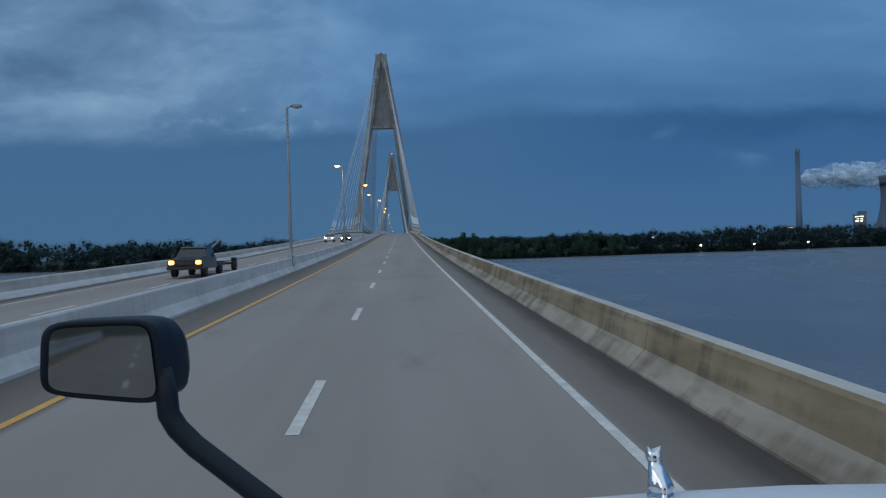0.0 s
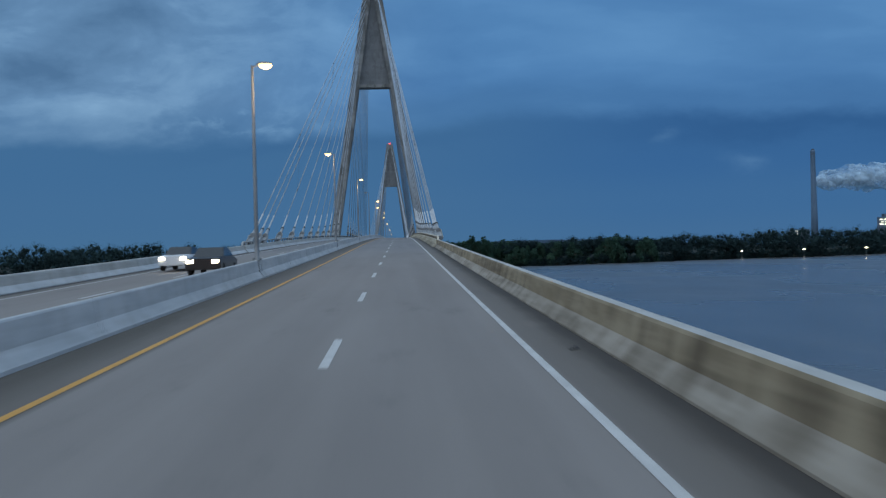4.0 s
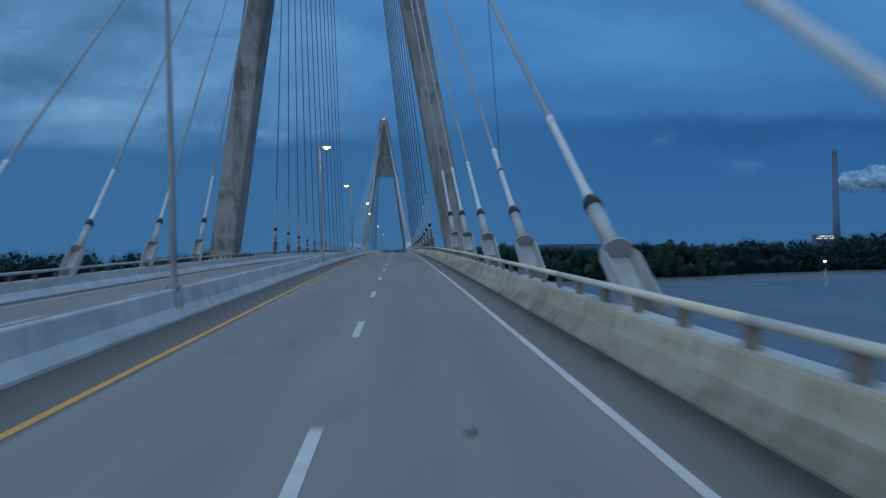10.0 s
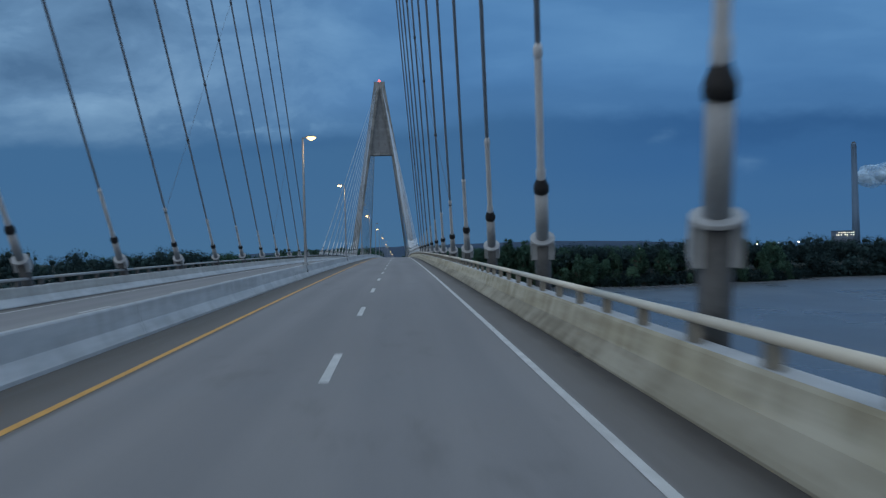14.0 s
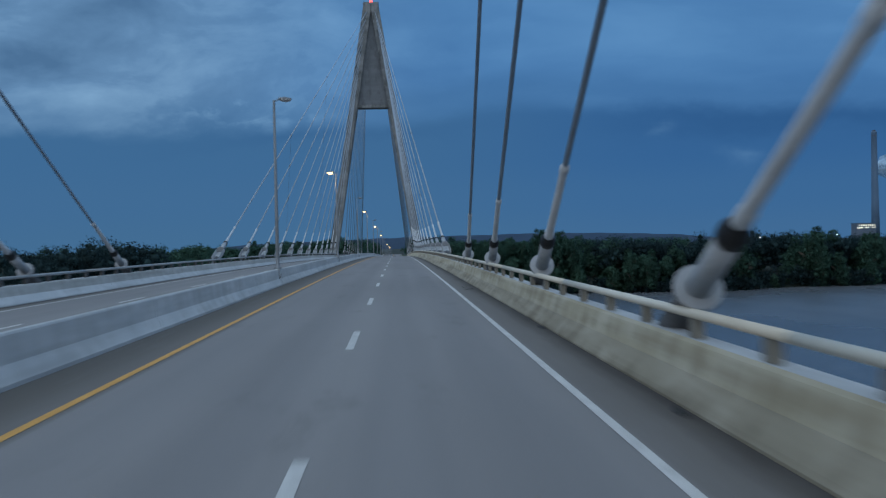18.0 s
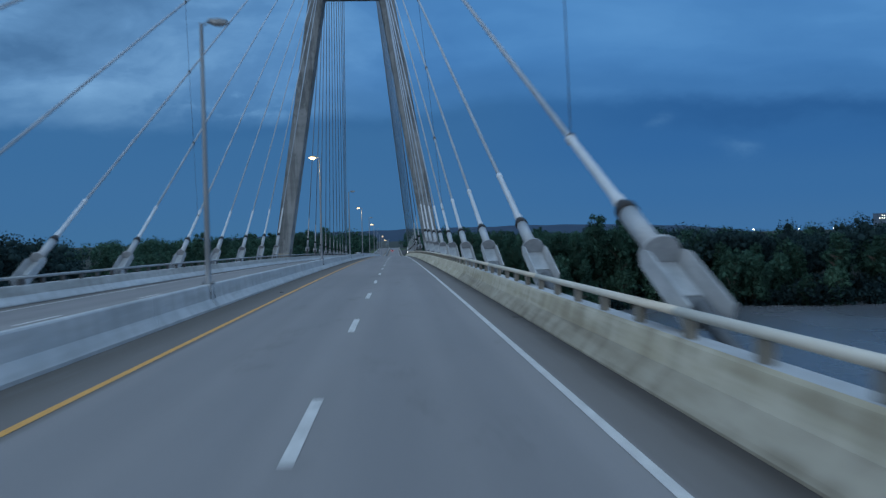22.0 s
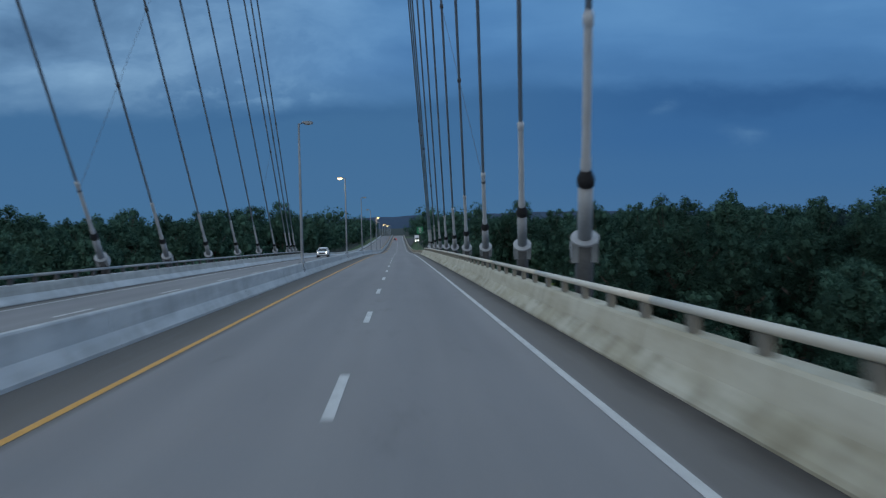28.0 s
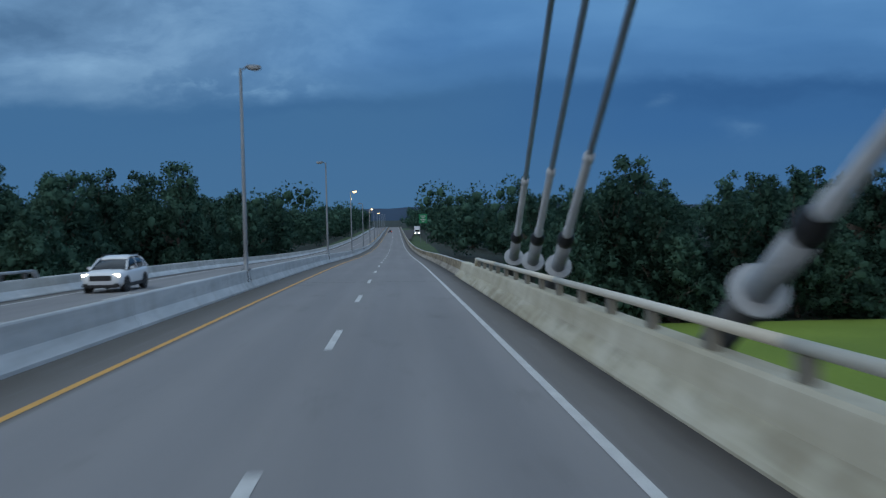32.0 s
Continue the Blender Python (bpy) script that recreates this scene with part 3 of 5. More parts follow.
for side in (1, -1):
    rail = empty("parapet_rail", label="cream painted steel tube rail on short posts along the parapet" if side > 0 else "grey steel tube rail on dark posts along the parapet", category="railing")
    y = RAIL_A
    while y < RAIL_B - 0.5:
        e = min(y + 12.19, RAIL_B)
        v, f = sweep(RAIL, y + 0.01, e - 0.01, 4.1, side, 10.03)
        mesh_object("rail_tube", v, f, M_rail if side > 0 else M_rail_grey, rail, "", True)
        y = e
    first = None
    n = round((RAIL_B - RAIL_A - 1.2) / 2.42)
    for i in range(n + 1):
        y = RAIL_A + 0.6 + (RAIL_B - RAIL_A - 1.2) * i / n
        m = Matrix.Translation((side * 10.335, y, deck(side * 10.03, y) + 0.79))
        if first is None:
            first = part("rail_post", post_bm.copy(), M_post if side > 0 else M_post_dark, rail)
            first.matrix_basis = m
        else:
            share("rail_post", first.data, rail, m)
    # sloped end pieces where the rail comes down to the parapet
    for y, s in ((RAIL_A, -1), (RAIL_B, 1)):
        z = deck(side * 10.03, y)
        bm = bmesh.new()
        pr = [(0.0, 1.21), (0.35 * s, 1.16), (0.85 * s, 0.76), (0.6 * s, 0.76), (0.22 * s, 1.03), (0.0, 1.03)]
        a = [bm.verts.new((side * 10.24, y + p, z + h)) for p, h in pr]
        b = [bm.verts.new((side * 10.43, y + p, z + h)) for p, h in pr]
        bm.faces.new(a)
        bm.faces.new(b[::-1])
        for i in range(len(pr)):
            bm.faces.new((a[i], b[i], b[(i + 1) % len(pr)], a[(i + 1) % len(pr)]))
        part("rail_end", bm, M_rail if side > 0 else M_rail_grey, rail)

# edge girders under the deck
for side in (1, -1):
    v, f = sweep(((9.2, -0.55), (10.9, -0.55), (10.9, -2.3), (9.2, -2.3)), ROAD_A, ROAD_B, 12, side, 10.03)
    tagged(mesh_object("edge_girder", v, f, M_girder), "concrete edge girder under the bridge deck", "girder", kind="structure")

# ---- towers ----
LEG_X0, LEG_TAPER, TOP_Z = 12.45, 0.1590, 73.0


def leg_x(z):
    return LEG_X0 - LEG_TAPER * z


def build_tower(y0):
    tower = empty("bridge_tower", (0, y0, 0), label="tall grey concrete A-shaped cable-stay tower", category="bridge tower", group="bridge towers")
    hw, hd = 1.2, 2.2
    for side in (1, -1):
        bm = bmesh.new()
        rings = []
        zs = [WATER - 1.5, -2.0] + [i * 6.2 for i in range(0, 12)] + [TOP_Z - 0.6]
        for z in zs:
            c = leg_x(z) if z >= -2 else leg_x(-2) - 0.12 * (-2 - z)
            n = 0.11
            pts = [(-hw + n, -hd), (hw - n, -hd), (hw - n, -hd + n), (hw, -hd + n), (hw, hd - n), (hw - n, hd - n), (hw - n, hd), (-hw + n, hd), (-hw + n, hd - n), (-hw, hd - n), (-hw, -hd + n), (-hw + n, -hd + n)]
            rings.append([bm.verts.new((side * (c + px), py, z)) for px, py in pts])
        for p, q in zip(rings, rings[1:]):
            for i in range(12):
                bm.faces.new((p[i], p[(i + 1) % 12], q[(i + 1) % 12], q[i]))
        bm.faces.new(rings[0])
        bm.faces.new(rings[-1][::-1])
        leg = part("leg", bm, M_tower, tower)
        # lift joints left by the formwork
        for z in [6.2 * i + 2.6 for i in range(0, 11)]:
            c = leg_x(z)
            bm = box_bm((side * c - hw - 0.008, -hd + 0.25, z), (side * c + hw + 0.008, hd - 0.25, z + 0.022))
            box_bm((side * c - hw + 0.25, -hd - 0.008, z), (side * c + hw - 0.25, hd + 0.008, z + 0.022), 0.0, bm)
            part("lift_joint", bm, M_web, leg)
        # access doorway on the face towards the road: a dark panel stands for its shaded recess
        bm = bmesh.new()
        for out in (0.03, -0.10):
            for z, y in ((-1.35, -0.70), (-1.35, 0.48), (0.80, 0.48), (0.80, -0.70)):
                bm.verts.new((side * (leg_x(z) - hw - out), y, z))
        bm.verts.ensure_lookup_table()
        for f in ((0, 1, 2, 3), (7, 6, 5, 4), (0, 4, 5, 1), (1, 5, 6, 2), (2, 6, 7, 3), (3, 7, 4, 0)):
            bm.faces.new([bm.verts[i] for i in f])
        part("door", bm, M_tie, tower, "dark panel standing for the shaded access recess in the leg")
    # web between the legs near the top
    bm = bmesh.new()
    z0, z1 = 43.2, TOP_Z - 1.2
    x0, x1 = leg_x(z0) - hw + 0.15, leg_x(z1) - hw + 0.25
    rows = []
    for y in (-1.25, 1.25):
        rows.append([bm.verts.new(p) for p in ((-x0, y, z0), (x0, y, z0), (x1, y, z1), (-x1, y, z1))])
    bm.faces.new(rows[0])
    bm.faces.new(rows[1][::-1])
    for i in range(4):
        bm.faces.new((rows[0][i], rows[0][(i + 1) % 4], rows[1][(i + 1) % 4], rows[1][i]))
    part("web_wall", bm, M_web, tower, "flat concrete web between the upper legs")
    bm = box_bm((-x0 - 0.05, -1.6, z0 - 0.9), (x0 + 0.05, 1.6, z0), 0.08)
    part("crossbeam", bm, M_tower, tower)
    bm = box_bm((-2.25, -2.1, TOP_Z - 0.7), (2.25, 2.1, TOP_Z), 0.12)
    part("cap", bm, M_tower, tower)
    bm = box_bm((-11.5, -1.6, -7.5), (11.5, 1.6, -3.6), 0.1)
    part("lower_crossbeam", bm, M_tower, tower)
    lamp = part("beacon", lathe([(0.3, 0), (0.3, 0.25), (0.42, 0.3), (0.42, 0.75), (0.25, 1.0), (0.05, 1.05)], 12, m=Matrix.Translation((0, 0, TOP_Z))), M_red if y0 > 500 else M_red_off, tower, "lit red aviation warning beacon" if y0 > 500 else "unlit red aviation warning beacon")
    for side in (1, -1):
        bm = box_bm((side * 1.2 - 0.9, -0.05, TOP_Z), (side * 1.2 + 0.9, 0.05, TOP_Z + 0.06))
        for px in (-0.85, 0.85):
            box_bm((side * 1.2 + px - 0.04, -0.04, TOP_Z - 0.2), (side * 1.2 + px + 0.04, 0.04, TOP_Z + 0.9), bm=bm)
        part("guard_rail", bm, M_tie, tower)
    return tower


for ty in TOWERS:
    build_tower(ty + (0.05 if ty < 500 else -0.7))

# ---- stays ----
COLLAR = [(20.8 + 13.26 * k) for k in range(12)]
COLLAR_H = [4.08, 3.72, 3.36, 3.05, 2.84, 2.72, 2.68, 2.60, 2.54, 2.48, 2.44, 2.42]
BACK = [(20.1 + 13.1 * k) for k in range(9)] + [137.6, 141.9, 146.3]
BACK_H = COLLAR_H[:9] + [2.38, 2.42, 2.48]


def stay_line(ty, way, side, k):
    """The collar's place and the anchor's place in the tower's leg."""
    off, h = (COLLAR[k], COLLAR_H[k]) if way * (550 - ty) > 0 else (BACK[k], BACK_H[k])
    first, main = ty < 500, way > 0
    shift = (0.4 if first else (-0.3, 1.1, 0.1)[k] if k < 3 else 1.1) if main else 0.0
    h += {(True, True): -0.035 * k, (False, True): -0.10 - 0.02 * k, (False, False): 0.02 * k}.get((first, main), 0.0)
    y = ty + way * off + shift
    x = ((10.40 if first else 10.60 if k == 1 else 10.80) if main else 10.60) if side > 0 else (-10.12 - 0.03 * k if first else -10.42)
    lo = Vector((x, y, deck(side * 10.03, y) + h))
    z = 44.4 + 2.38 * k
    hi = Vector((side * (leg_x(z) - 0.15), ty + way * 1.9, z))
    return lo, hi


def build_stay(ty, way, side, k):
    lo, hi = stay_line(ty, way, side, k)
    d = (hi - lo).normalized()
    root = empty("stay_cable", tuple(lo), label="inclined grey sheathed stay cable with steel anchor pipe and black collar", category="stay cable", group="bridge stay cables")
    turn = d.to_track_quat("Z", "Y").to_matrix().to_4x4()
    seat = max(1.0, (lo.z - deck(side * 10.03, lo.y)) / d.z)
    for name, data in STAY_PARTS:
        share(name, data, root, turn)
    ahead = way > 0
    for name, data in () if ahead and k > 4 else HOUSING_SHORT if ahead else HOUSING:
        share(name, data, root, turn, ("shadowed" if name == "lower_plate" else "pale painted") + " steel " + name.replace("_", " "))
    # the shade under the flange is put into the tail's dark colour
    bm = tube_between(d * (-1.8 if ahead else -3.5), d * -(seat + 0.9), 0.24 if ahead else 0.13, sides=12)
    part("anchor_tail", bm, M_tail_steel, root, "steel anchor tail coloured dark for its shaded underside", True)
    bm = tube_between(d * 4.2, hi - lo, 0.074, sides=8)
    part("cable", bm, M_sheath, root, smooth=True)
    return root


def plain_mesh(name, bm, mat, smooth=True):
    me = bpy.data.meshes.new(name)
    bmesh.ops.recalc_face_normals(bm, faces=bm.faces)
    bm.to_mesh(me)
    bm.free()
    if smooth:
        me.polygons.foreach_set("use_smooth", [len(p.vertices) <= 4 for p in me.polygons])
    me.materials.append(mat)
    return me


STAY_PARTS = [
    ("anchor_pipe", plain_mesh("anchor_pipe", lathe([(0.188, -1.72), (0.188, -0.10)], 16), M_pipe)),
    ("collar", plain_mesh("collar", lathe([(0.185, -0.13), (0.214, -0.12), (0.218, 0.05), (0.205, 0.10), (0.155, 0.22), (0.125, 0.31), (0.10, 0.34)], 16), M_black)),
    ("guard_tube", plain_mesh("guard_tube", lathe([(0.112, 0.27), (0.128, 0.33), (0.132, 0.36), (0.132, 0.60), (0.122, 0.63), (0.108, 0.68), (0.098, 4.25), (0.08, 4.33)], 14), M_tube)),
    ("joint_ring", plain_mesh("joint_ring", lathe([(0.098, 3.95), (0.118, 3.98), (0.118, 4.22), (0.098, 4.25)], 14), M_tube)),
    ("flange", plain_mesh("flange", lathe([(0.21, -1.725), (0.355, -1.73), (0.364, -1.740), (0.364, -1.790), (0.355, -1.800), (0.21, -1.805)], 22), M_flange, False)),
]


def housing_parts(low):
    """A steel channel under the flange, open above: a back plate, two side plates, and, where it is long, a lower plate
    coloured dark for the shaded hollow.
    """
    got = [("back_plate", plain_mesh("back_plate", box_bm((-0.315, -0.16, low), (0.315, -0.13, -1.81), 0.006), M_plate, False))]
    end = -3.9 if low < -2.6 else low
    for s in (1, -1):
        outline = [(s * 0.317, -0.19), (s * 0.340, -0.19), (s * 0.360, 0.25), (s * 0.335, 0.25)]
        rings = [[(x, y, end) for x, y in outline], [(x, y, -2.15) for x, y in outline], [(x, y if y < 0 else 0.12, -1.81) for x, y in outline]]
        got.append(("side_plate", plain_mesh("side_plate", loft(rings), M_plate, False)))
    if low < -2.6:
        got.append(("lower_plate", plain_mesh("lower_plate", box_bm((-0.315, -0.17, -3.9), (0.315, -0.145, low - 0.01), 0.004), M_housing, False)))
    return got


HOUSING, HOUSING_SHORT = housing_parts(-2.95), housing_parts(-2.45)
for ty in TOWERS:
    for way in (-1, 1):
        for side in (1, -1):
            for k in range(12):
                build_stay(ty, way, side, k)

# ---- lamp posts on the median ----
LAMP_0, LAMP_STEP = 647.5, 45.72


def lamp_meshes():
    pole = lathe([(0.16, 0.0), (0.16, 0.03), (0.105, 0.06), (0.10, 0.8), (0.062, 8.42)], 12)
    arm = tube_between((0, 0, 8.36), (0.27, 0, 8.47), 0.034, 0.030, 8)
    head = bmesh.new()
    pr = [(0.20, 0.0, 0.10), (0.31, 0.075, 0.15), (0.60, 0.085, 0.165), (0.85, 0.05, 0.13), (0.91, 0.02, 0.05)]
    rings = []
    for x, h, w in pr:
        rings.append([head.verts.new(p) for p in ((x, -w, 8.44), (x, w, 8.44), (x, w * 0.8, 8.48 + h), (x, -w * 0.8, 8.48 + h))])
    for p, q in zip(rings, rings[1:]):
        for i in range(4):
            head.faces.new((p[i], p[(i + 1) % 4], q[(i + 1) % 4], q[i]))
    head.faces.new(rings[0])
    head.faces.new(rings[-1][::-1])
    lens = lathe([(0.05, 0.0), (0.13, 0.03), (0.15, 0.07)], 12, m=Matrix.Translation((0.60, 0, 8.33)) @ Matrix.Diagonal((2.2, 1.5, 1.9, 1)))
    drop = lathe([(0.05, 0.0), (0.12, 0.03), (0.15, 0.07)], 12, m=Matrix.Translation((0.60, 0, 8.27)) @ Matrix.Diagonal((2.2, 1.6, 2.7, 1)))
    rings = [[(s * w, y, h) for s, w, h in ((1, 0.306, 0.0), (1, 0.276, 0.115), (1, 0.131, 0.345), (1, 0.115, 0.834), (-1, 0.115, 0.834), (-1, 0.131, 0.345), (-1, 0.276, 0.115), (-1, 0.306, 0.0))] for y in (-0.24, 0.24)]
    box = bmesh.new()
    a, b = ([box.verts.new(p) for p in ring] for ring in rings)
    for i in range(8):
        box.faces.new((a[i], a[(i + 1) % 8], b[(i + 1) % 8], b[i]))
    box.faces.new(a[::-1])
    box.faces.new(b)
    seam = bmesh.new()
    for y in (-0.26, 0.26):
        for s in (1, -1):
            c = [seam.verts.new(p) for q in (y - 0.016, y + 0.016) for p in ((s * 0.160, q, 0.30), (s * 0.105, q, 0.80), (s * 0.045, q, 0.80), (s * 0.10, q, 0.30))]
            for f in ((0, 1, 2, 3), (7, 6, 5, 4), (0, 4, 5, 1), (1, 5, 6, 2), (2, 6, 7, 3), (3, 7, 4, 0)):
                seam.faces.new([c[i] for i in f])
    plate = box_bm((-0.20, -0.20, 0.0), (0.20, 0.20, 0.03), 0.005)
    for sx in (-1, 1):
        for sy in (-1, 1):
            tube_between((sx * 0.15, sy * 0.15, 0.03), (sx * 0.15, sy * 0.15, 0.10), 0.022, sides=6, bm=plate)
    return [plain_mesh(n, b, m) for n, b, m in (("pole", pole, M_pole), ("arm", arm, M_pole), ("lamp_head", head, M_pole), ("lens_lit", drop, M_lamp), ("lens_unlit", lens, M_lens_off), ("base_plate", plate, M_pole), ("plinth", box, M_median), ("seam", seam, M_joint))]


LAMP = lamp_meshes()
# the spacing of the posts wanders a little
LAMP_SHIFT = {0: -3.0, 1: -1.7, 2: -0.2, 3: 1.1, 4: 1.3, 5: 1.3, 6: 1.2, 7: 1.7, 8: 2.2, 9: 2.1, 10: 2.0, 11: 1.0, 12: 1.5, 13: 0.3}
LAMP_OUT = (0, 5, 10, 12, 14, 16, 18, 19, 21, 23, 25, 26, 27, 28, 29)
for i in range(0, 30):
    y = LAMP_0 + LAMP_STEP * (i - 13) + LAMP_SHIFT.get(i, 0.0)
    if i > 17:
        y = 871.8 + 44.8 * (i - 18)
    arm_way = 1 if i % 2 == 0 else -1
    lit = i not in LAMP_OUT
    post = empty("street_lamp", (MEDIAN_X, y, deck(0, y) + 0.83), label="tall galvanised street lamp on the median, " + ("lit warm white" if lit else "unlit"), category="street lamp", group="street lamps on the median")
    turn = pose(0, 0, 0, 0, 0, 0 if arm_way > 0 else 180) @ Matrix.Diagonal((1, 1, 1.05, 1))
    for j, n in ((0, "pole"), (1, "arm"), (2, "lamp_head"), (3 if lit else 4, "lens"), (5, "base_plate")):
        share(n, LAMP[j], post, turn)
    share("lamp_plinth", LAMP[6], median, Matrix.Translation((MEDIAN_X, y, deck(0, y))))
    if lit:
        glow = new("lamp_light", bpy.data.lights.new("lamp_light", "POINT"))
        glow.data.energy, glow.data.color, glow.data.shadow_soft_size = 70.0, (1.0, 0.60, 0.26), 0.10
        glow.location = (MEDIAN_X + arm_way * 0.60, y, deck(0, y) + 0.83 + 8.10 * 1.05)
    share("plinth_joint", LAMP[7], median, Matrix.Translation((MEDIAN_X, y, deck(0, y))), "dark joints beside the lamp's plinth")

# ---- water, banks and far ground ----


def shore(x):
    """Where the far bank's waterline runs."""
    return 786 + (0.16 * x + 0.00022 * x * x if x > 0 else -0.10 * x) + 9 * math.sin(x / 37.0) + 5 * math.sin(x / 13.0 + 1)


def land(x, y):
    """Height of the ground."""
    d = y - shore(x)
    if -60 < y < 2000 and d < -4:
        return WATER - 2.5
    if y <= -60:
        return WATER + min(4.0, (-60 - y) * 0.08)
    rise = max(0.0, min(1.0, (d + 4) / 26))
    h = WATER - 2.5 + (BANK + 2.8 - WATER + 2.5) * rise * rise * (3 - 2 * rise)
    h += 0.5 * noise.noise((x * 0.02, y * 0.02, 0.0)) * rise
    # the highway's embankment beyond the bridge
    if y > 930:
        t = max(0.0, min(1.0, (y - 930) / 150))
        k = max(0.0, min(1.0, (46 - abs(x)) / 32))
        h = h + (deck(0, y) - 0.9 - h) * t * k if k > 0 else h
    return h


def spread(vals):
    return sorted(set(vals))


def build_ground():
    xs = spread([-4800, -3600, -2600, -1900, -1400, -1100] + list(range(-900, 901, 30)) + list(range(-60, 61, 6)) + [1100, 1400, 1900, 2600, 3600, 4800])
    ys = spread([-4000, -2500, -1200, -600, -300, -150, -100, -60, 0, 300, 600, 700] + list(range(740, 1320, 12)) + [1350, 1400, 1500, 1650, 1900, 2300, 2800, 3600, 4800])
    verts = [(x, y, land(x, y)) for y in ys for x in xs]
    w = len(xs)
    faces = [(j * w + i, j * w + i + 1, (j + 1) * w + i + 1, (j + 1) * w + i) for j in range(len(ys) - 1) for i in range(w - 1)]
    ob = mesh_object("ground", verts, faces, M_soil, smooth=True)
    tagged(ob, "dark brushy river bank and flood plain", "ground", kind="structure")


def grass_build(dark, light, deep):
    def build(k, co, b):
        p = world_coords(k)
        a = k.noise(p, 0.05, 4.0, 0.55)
        f = k.noise(p, 1.6, 5.0, 0.65)
        col = k.mix(k.ramp(a, [(0.35, 0.0), (0.65, 1.0)]), dark, light)
        col = k.mix(k.math("MULTIPLY", f, 0.6), col, deep)
        return col, (f, 0.6, 0.15)
    return build


M_lawn = material("mown_grass", grass_build((0.130, 0.195, 0.016), (0.185, 0.260, 0.024), (0.085, 0.135, 0.013)), 0.95)
M_verge = material("rough_verge_grass", grass_build((0.040, 0.070, 0.020), (0.060, 0.100, 0.028), (0.025, 0.045, 0.014)), 0.95)
M_soil = material("brushy_bank_soil", grass_build((0.014, 0.022, 0.014), (0.020, 0.030, 0.017), (0.010, 0.014, 0.010)), 0.95)


def water_build(k, co, b):
    p = world_coords(k)
    big = k.noise(p, 0.05, 4.0, 0.6, (1.0, 0.35, 1.0))
    small = k.noise(p, 0.9, 4.0, 0.6, (0.6, 1.0, 1.0))
    h = k.math("ADD", k.math("MULTIPLY", big, 0.5), k.math("MULTIPLY", small, 0.5))
    b.inputs["IOR"].default_value = 1.33
    col = k.mix(k.ramp(big, [(0.4, 0.0), (0.62, 1.0)]), (0.092, 0.100, 0.112), (0.112, 0.120, 0.132))
    rough = k.ramp(k.noise(p, 0.012, 3.0, 0.6, (1.0, 0.5, 1.0), (2.0, 0.0, 0.0)), [(0.40, 0.24), (0.62, 0.34)])
    k.link(rough, b.inputs["Roughness"])
    return col, (h, 0.3, 0.6)


M_water = material("silty_river_water", water_build, 0.28)
build_ground()
verts, faces = [], []
for j, y in enumerate((-60.0, 400.0, 1000.0, 1900.0)):
    verts += [(x, y, WATER) for x in (-4800.0, -600.0, 600.0, 4800.0)]
faces = [(j * 4 + i, j * 4 + i + 1, j * 4 + i + 5, j * 4 + i + 4) for j in range(3) for i in range(3)]
tagged(mesh_object("river_water", verts, faces, M_water), "wide grey-blue river with a gentle ripple", "water", kind="structure")

# ---- trees ----


def leaf_build(dark, light, scale=0.13, low=0.35, high=0.7):
    def build(k, co, b):
        isl = k.add("NewGeometry").outputs["Random Per Island"]
        rnd = k.add("ObjectInfo").outputs["Random"]
        p = world_coords(k)
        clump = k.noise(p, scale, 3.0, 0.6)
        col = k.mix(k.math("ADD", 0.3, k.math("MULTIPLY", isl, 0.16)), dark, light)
        # lit clumps and shaded gaps between them are put into the colour by noise
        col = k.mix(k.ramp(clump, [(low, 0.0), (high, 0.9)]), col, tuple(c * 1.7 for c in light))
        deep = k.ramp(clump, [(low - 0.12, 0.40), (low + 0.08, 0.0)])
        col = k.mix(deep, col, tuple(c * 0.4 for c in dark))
        col = k.mix(k.math("MULTIPLY", rnd, 0.34), col, tuple(c * 0.55 for c in dark))
        return col
    return build


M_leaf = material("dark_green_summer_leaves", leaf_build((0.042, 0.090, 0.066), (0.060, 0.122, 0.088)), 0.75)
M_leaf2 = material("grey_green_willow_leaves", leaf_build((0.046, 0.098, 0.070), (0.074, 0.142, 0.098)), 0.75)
# bluish distance haze is put into the far foliage's colour
M_leaf_far = material("haze_blue_distant_foliage", leaf_build((0.024, 0.046, 0.050), (0.031, 0.058, 0.060), 0.07, 0.42, 0.62), 0.85)


def see_through(m, share_of):
    """Lets part of the light through thin leaves."""
    k = Nodes(m.node_tree)
    b, out = m.node_tree.nodes["Principled BSDF"], m.node_tree.nodes["Material Output"]
    thin, both = k.add("BsdfTranslucent"), k.add("MixShader", Fac=share_of)
    k.link(b.inputs["Base Color"].links[0].from_socket, thin.inputs["Color"])
    k.link(b.outputs[0], both.inputs[1])
    k.link(thin.outputs[0], both.inputs[2])
    k.link(both.outputs[0], out.inputs["Surface"])


for m in (M_leaf, M_leaf2, M_leaf_far):
    matt(m, 0.08)
    see_through(m, 0.40)
M_bark = speckled("grey_brown_bark", (0.05, 0.042, 0.034), (0.11, 0.095, 0.078), 3.0, 0.9, 0.0, (1, 1, 0.2), 0.5)


def ico():
    bm = bmesh.new()
    bmesh.ops.create_icosphere(bm, subdivisions=1, radius=1.0)
    got = np.array([tuple(w.co) for w in bm.verts]), np.array([[w.index for w in q.verts] for q in bm.faces])
    bm.free()
    return got


ICO_V, ICO_F = ico()


